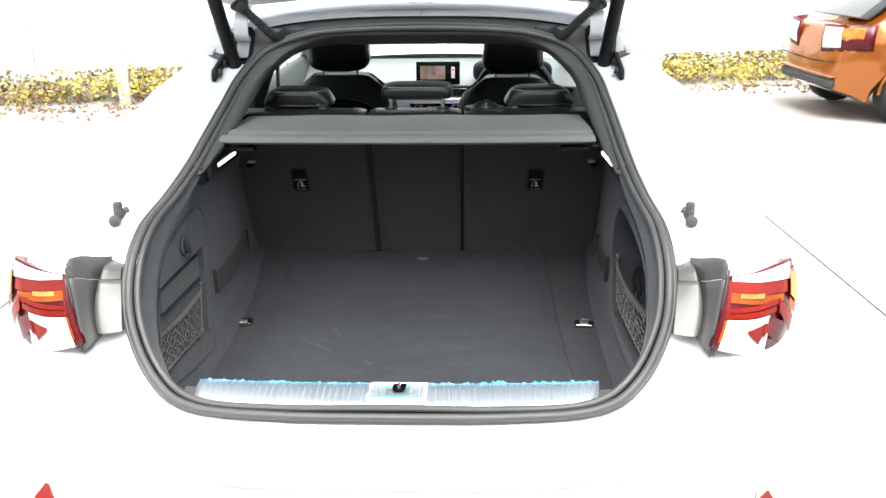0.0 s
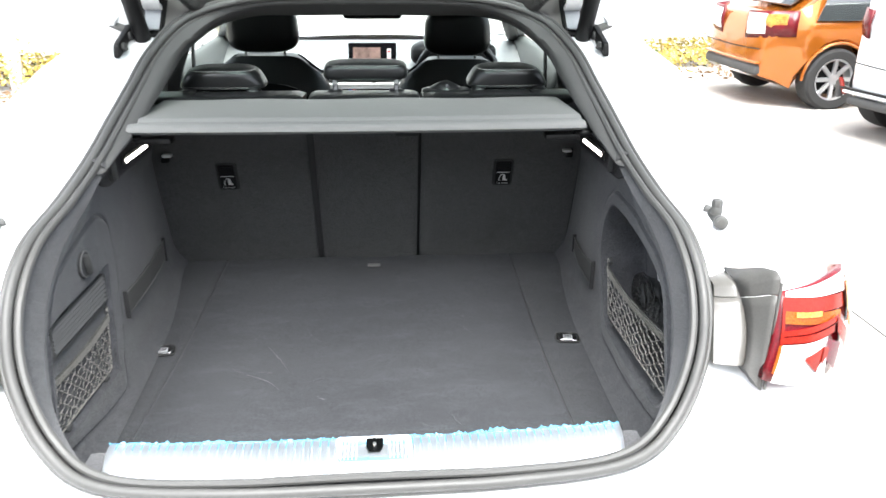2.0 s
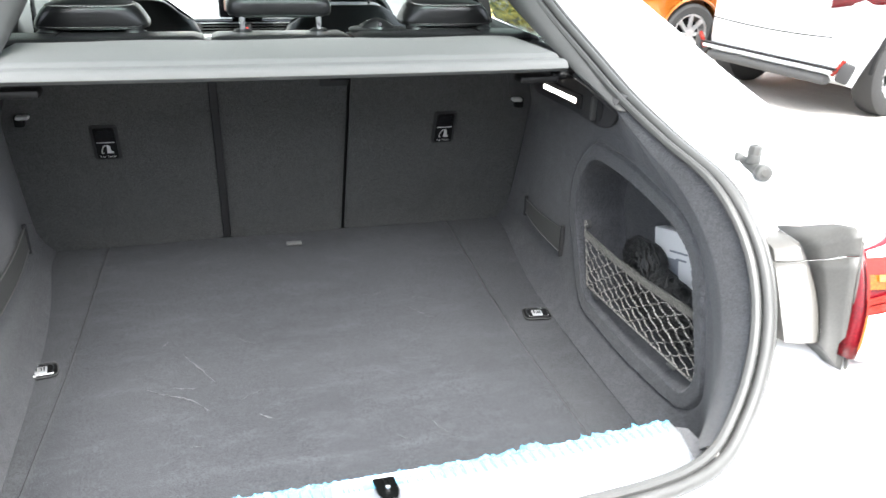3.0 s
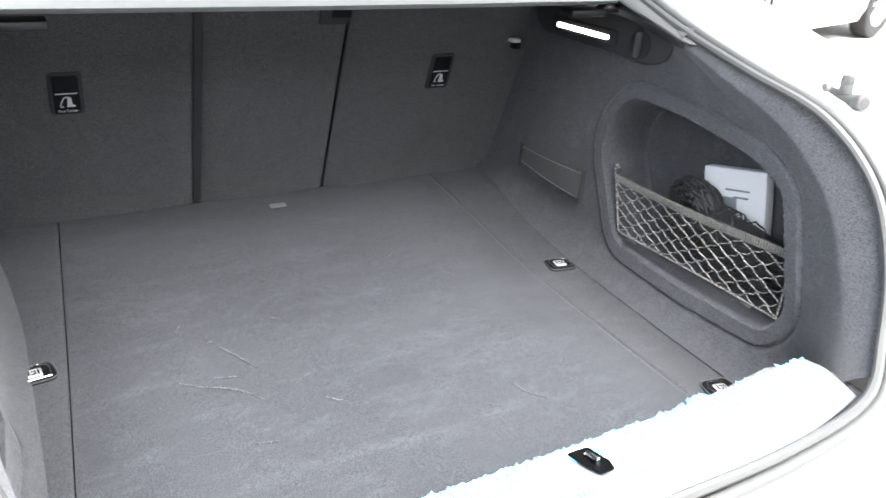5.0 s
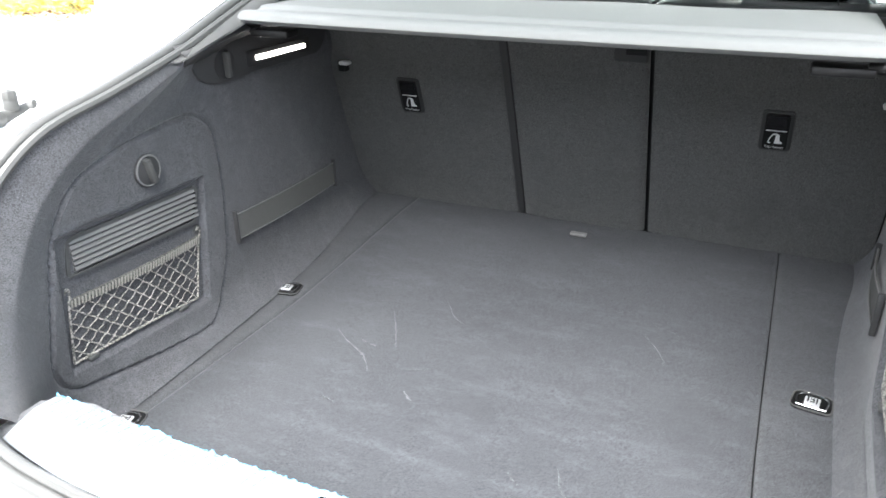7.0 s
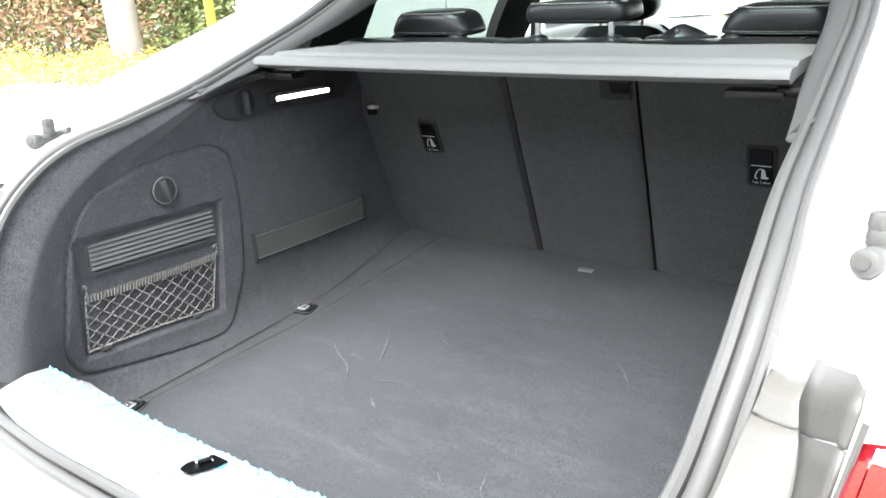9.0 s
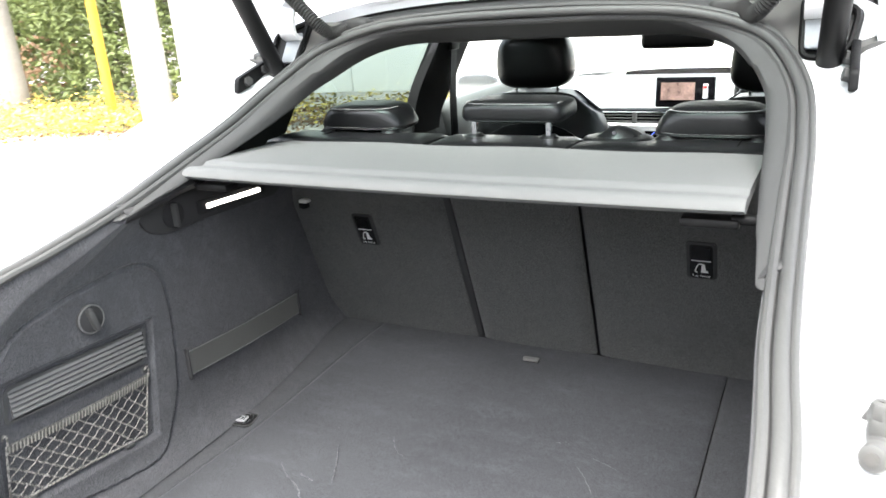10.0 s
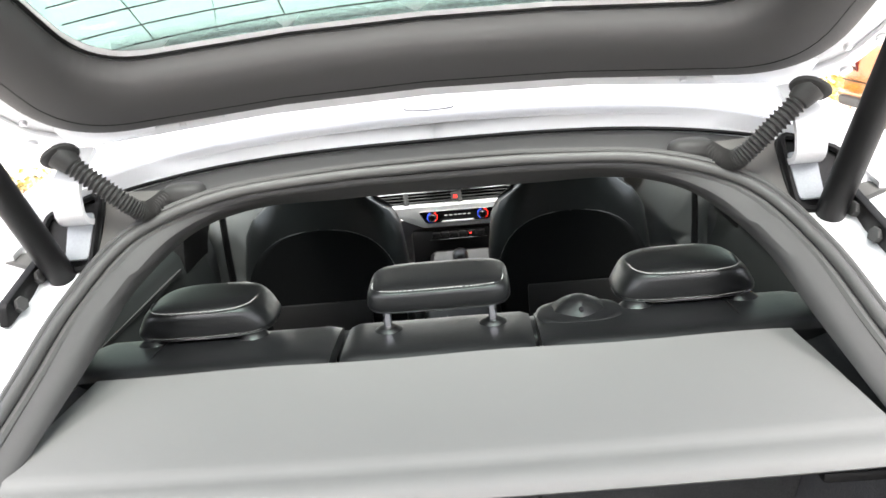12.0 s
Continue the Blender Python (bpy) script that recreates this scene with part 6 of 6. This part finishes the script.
for (x, y, r, h, mat, lab, nm) in ((-7.34, 6.7, .21, 7.0, POLE, "pale concrete utility pole", "utility_pole"), (-10.29, 6.7, .24, 7.0, POLE, "pale concrete utility pole", "utility_pole"), (-8.2, 6.7, .065, 6.0, YELLOW, "yellow guard sleeve over a stay wire", "stay_guard")):
    p = thing(nm, lab, "pole", (x, y, ground_z(y)))
    part("shaft", cyl((0, 0, h / 2), (0, 0, 1), r, h, r * .8, 20), mat, p)
    part("footing", cyl((0, 0, .05), (0, 0, 1), r * 1.25, .12, r * 1.2, 20, .01), POLE, p)


def tree(x, y, h, seed, mat, spread=1.0):
    rng = random.Random(seed)
    z0 = ground_z(y)
    root = thing("tree", "dense dark green broadleaf tree behind the hedge", "tree", (x, y, z0), group="trees behind the hedge")
    trunk = bmesh.new()
    top = V(rng.uniform(-.3, .3), rng.uniform(-.3, .3), h * .75)
    path = spline([V(0, 0, -.05), V(rng.uniform(-.1, .1), 0, h * .25), top * .6, top], 5)
    trunk = tube(path, .15, 10, scales=[1.2 - .95 * i / (len(path) - 1) for i in range(len(path))])
    tips = []
    for k in range(16):
        b = path[rng.randrange(2, len(path))]
        a = rng.uniform(0, 6.28)
        e = b + V(math.cos(a), math.sin(a), rng.uniform(-.1, .7)) * h * rng.uniform(.16, .30) * spread
        trunk = tube(spline([b, b.lerp(e, .5) + V(0, 0, .15), e], 3), .045, 6, bm=trunk, scales=[1 - .12 * i for i in range(7)])
        tips.append(e)
    part("trunk", trunk, BARK, root, "brown branching trunk")
    crown = bmesh.new()
    for e in tips + [top, top * .8]:
        for _ in range(9):
            c = e + V(rng.gauss(0, .45), rng.gauss(0, .45), rng.gauss(0, .4)) * spread
            leaves(crown, c, .095, rng, 46, V(.55, .55, .4))
    part("crown", crown, mat, root, "green leaf crown", smooth=False)


for k, (x, y, h) in enumerate(((-15.5, 9.2, 5.2), (-13.2, 10.0, 6.0), (-11.2, 10.2, 5.5), (-9.6, 10.5, 6.0), (-17.8, 8.0, 5.0), (-14.4, 12.0, 7.0), (-10.6, 12.5, 7.0), (-20.0, 7.0, 5.5))):
    tree(x, y, h, 30 + k, LEAF_GREEN, 1.15)
bm = bmesh.new()
rng = random.Random(21)
for _ in range(420):
    c = V(rng.uniform(-22, -9.2), 0, 0)
    c.y = 7.4 + .16 * (c.x + 9) * -.2 + rng.uniform(0, 2.2)
    c.z = ground_z(c.y) + rng.uniform(.1, 2.6)
    leaves(bm, c, .08, rng, 44, V(.6, .5, .5))
tagged(finish("shrub_bank", bm, LEAF_GREEN, False), "bank of green shrubs behind the hedge", "shrubs", kind="stuff")
bm = bmesh.new()
for _ in range(150):
    c = V(rng.uniform(-22, -10.5), 7.0 + rng.uniform(0, .8), 0)
    c.z = ground_z(c.y) + rng.uniform(.2, 1.3)
    leaves(bm, c, .09, rng, 22, V(.6, .4, .4))
tagged(finish("dry_shrubs", bm, LEAF_BROWN, False), "brown dry shrubs behind the hedge", "shrubs", kind="stuff")


# ---- parked cars ----
def parked_car(name, label, at, turn, paint, L, W, H, clearance, wheel_r, lamp_mat, kind, lamp_z, axle):
    """A parked car with its tail at y = 0 and its nose along y."""
    root = thing(name, label, "car", (0, 0, 0))
    secs = []
    hb = H * .62
    narrow, round_ = (.74, .10) if kind == "hatch" else (.80, .06)

    def half_width(y):
        return W / 2 * (narrow + (1 - narrow) * smooth_step(0, round_, y / L))
    N = 30
    for k in range(N + 1):
        v = k / N
        y = L * v
        tail, nose_ = smooth_step(0, round_, v), smooth_step(1, .90, v)
        w = half_width(y) * (.82 + .18 * nose_)
        roofh = H * (smooth_step(.0, .28 if kind == "hatch" else .18, v) * .32 + .68) if v < .5 else H * (1 - .36 * smooth_step(.56, .76, v)) - H * .06 * smooth_step(.8, 1, v)
        roofh = max(hb, roofh) if v < .72 else roofh
        cab = smooth_step(.0, .16, v) * (1 - smooth_step(.58, .78, v))
        wr = w * (.97 - .22 * cab)
        zb = clearance + (.13 if kind == "hatch" else .10) * (1 - tail) + .06 * (1 - nose_)
        za = zb
        for a in (axle, .80):
            d = abs(y - L * a)
            if d < wheel_r * 1.17:
                za = max(za, wheel_r + math.sqrt((wheel_r * 1.17) ** 2 - d * d))
        belt = hb if cab > .02 else min(hb, roofh - .03)
        prof = [V(w * .93, y, za), V(w * .985, y, max(za + .02, zb + .12)), V(w, y, max(za + .04, (zb + belt) / 2)), V(w * .985, y, max(za + .06, belt - .06)), V(w * .96, y, max(za + .08, belt)), V(wr, y, max(za + .1, belt + (roofh - belt) * .85)), V(wr * .86, y, max(za + .11, roofh - .012)), V(0, y, max(za + .12, roofh))]
        secs.append(prof + [V(-p.x, p.y, p.z) for p in reversed(prof[:-1])])
    for at_end, way in ((0, -1), (-1, 1)):  # rounded tail and nose
        edge = secs[at_end]
        mid_ = V(0, edge[0].y, (edge[0].z + edge[len(edge) // 2].z) / 2 - .05)
        for f, dy in ((.97, .018), (.86, .042), (.55, .062), (.15, .068)):
            row = [mid_ + (p - mid_) * f + V(0, way * dy, 0) for p in edge]
            secs.insert(0, row) if at_end == 0 else secs.append(row)
    bm = grid(secs, closed=True)
    bmesh.ops.holes_fill(bm, edges=[e for e in bm.edges if e.is_boundary], sides=0)
    bmesh.ops.delete(bm, geom=[v for v in bm.verts if not v.link_faces], context='VERTS')
    part("body", bm, paint, root)
    for s in (1, -1):
        for a in (axle, .80):
            wheel(root, (s * (W / 2 - .10), L * a, wheel_r), wheel_r, .20, 8)
            ringp = [V(s * (W / 2 - .005), L * a + wheel_r * 1.16 * math.cos(t), wheel_r + wheel_r * 1.16 * math.sin(t)) for t in [math.pi * k / 16 for k in range(17)]]
            part("arch_lining", tube(ringp, .016, 6), PLASTIC_DARK if kind == "suv" else paint, root)
        g0 = [V(s * (W / 2 * .965), y, hb + .03) for y in (L * .10, L * .62)]
        g1 = [V(s * (W / 2 * .80), y, H * .93) for y in (L * .56, L * .16)]
        part("side_glass", poly_prism(g0 + g1, (s, 0, .2), .012, .002), CAR_GLASS, root, "dark side window")
        # lamp wraps the rear corner
        def lamp_rows(ta, tb, za_, zb_, out):
            rows = []
            for k in range(13):
                t = ta + (tb - ta) * k / 12
                if t < .6:
                    x, y = W / 2 * lamp_in + (half_width(0) * .97 - W / 2 * lamp_in) * t / .6, -.058 + .048 * (t / .6) ** 2
                else:
                    y = -.010 + (t - .6) * .55
                    x = half_width(max(0, y)) * .985
                x, y = x + out * (.3 if t < .6 else 1), y - out * (1 if t < .6 else .2)
                rows.append([V(s * x, y, za_ + .02 * t), V(s * (x + .010), y - .012, (za_ + zb_) / 2), V(s * x, y, zb_ + .05 * t)])
            return grid(rows)
        z1, z0 = lamp_z
        lamp_in = .30 if kind == "hatch" else .62
        lamp = part("tail_lamp", lamp_rows(0, 1, z1, z0, .010), lamp_mat, root, "red wrap-round rear lamp", thick=.02)
        if kind == "hatch":
            part("clear_lens", lamp_rows(.06, .56, z1 - .025, z0 + .04, .016), LENS_CLEAR, lamp, "clear lens")
        if kind == "hatch":
            part("amber_lens", lamp_rows(.54, .86, z1 - .03, z0 + .10, .016), LENS_PALE, lamp, "pale amber lens")
        if kind == "suv":
            part("reflector", box((s * W / 2 * .84, -.056, clearance + .20), (.030, .03, .15), .01, rot=Euler((0, .55 * s, 0)).to_matrix()), LENS_RED, root, "red bumper reflector")
            part("corner_grille", box((s * W / 2 * .90, -.035, clearance + .17), (.10, .05, .15), .02, rot=Euler((0, .25 * s, s * .5)).to_matrix()), POD, root, "grey textured corner insert")
    low = clearance + (.15 if kind == "hatch" else .05)
    part("bumper_insert", box((0, -.030, low + .045), (W * (.68 if kind == "hatch" else .74), .10, .10 if kind == "hatch" else .075), .03, 3), TRIM_GREY, root, "dark grey lower bumper")
    part("bumper_lip", box((0, -.055, low + .115), (W * (.70 if kind == "hatch" else .80), .06, .028), .012, 3), paint, root, "painted lip over the lower bumper")
    if kind == "suv":
        part("bumper_groove", box((0, -.062, low + .140), (W * .84, .05, .012), .003), PLASTIC_DARK, root, "dark groove along the bumper")
    part("tailgate_gap", tube([V(x * W * .36, -.075 - .0 * x, clearance + .385 + .02 * x * x) for x in [k / 8 for k in range(-8, 9)]], .005, 5), PLASTIC_DARK, root, "dark gap under the tailgate")
    part("rear_glass", poly_prism([V(-W * .34, .20 if kind == "hatch" else .10, hb + .15), V(W * .34, .20 if kind == "hatch" else .10, hb + .15), V(W * .28, .66 if kind == "hatch" else .40, H * .95), V(-W * .28, .66 if kind == "hatch" else .40, H * .95)], (0, -1, .8), .025, .003), CAR_GLASS, root, "dark rear window")
    part("roof_spoiler", box((0, .74 if kind == "hatch" else .40, H * .975), (W * .62, .22, .03), .012, 3, Euler((.08, 0, 0)).to_matrix()), paint, root)
    root.matrix_basis = pose(at[0], at[1], ground_z(at[1]), 0, 0, turn)
    return root


parked_car("parked_hatchback", "orange-red hatchback parked beside the hedge", (3.79, 6.92), -86, PAINT_ORANGE, 3.6, 1.52, 1.34, .18, .305, LENS_DARK, "hatch", (.93, .66), .18)
parked_car("parked_suv", "white sport utility car parked next to the hatchback", (4.115, 4.525), -77, PAINT, 4.4, 1.56, 1.66, .20, .36, LENS_DARK, "suv", (1.02, .80), .13)
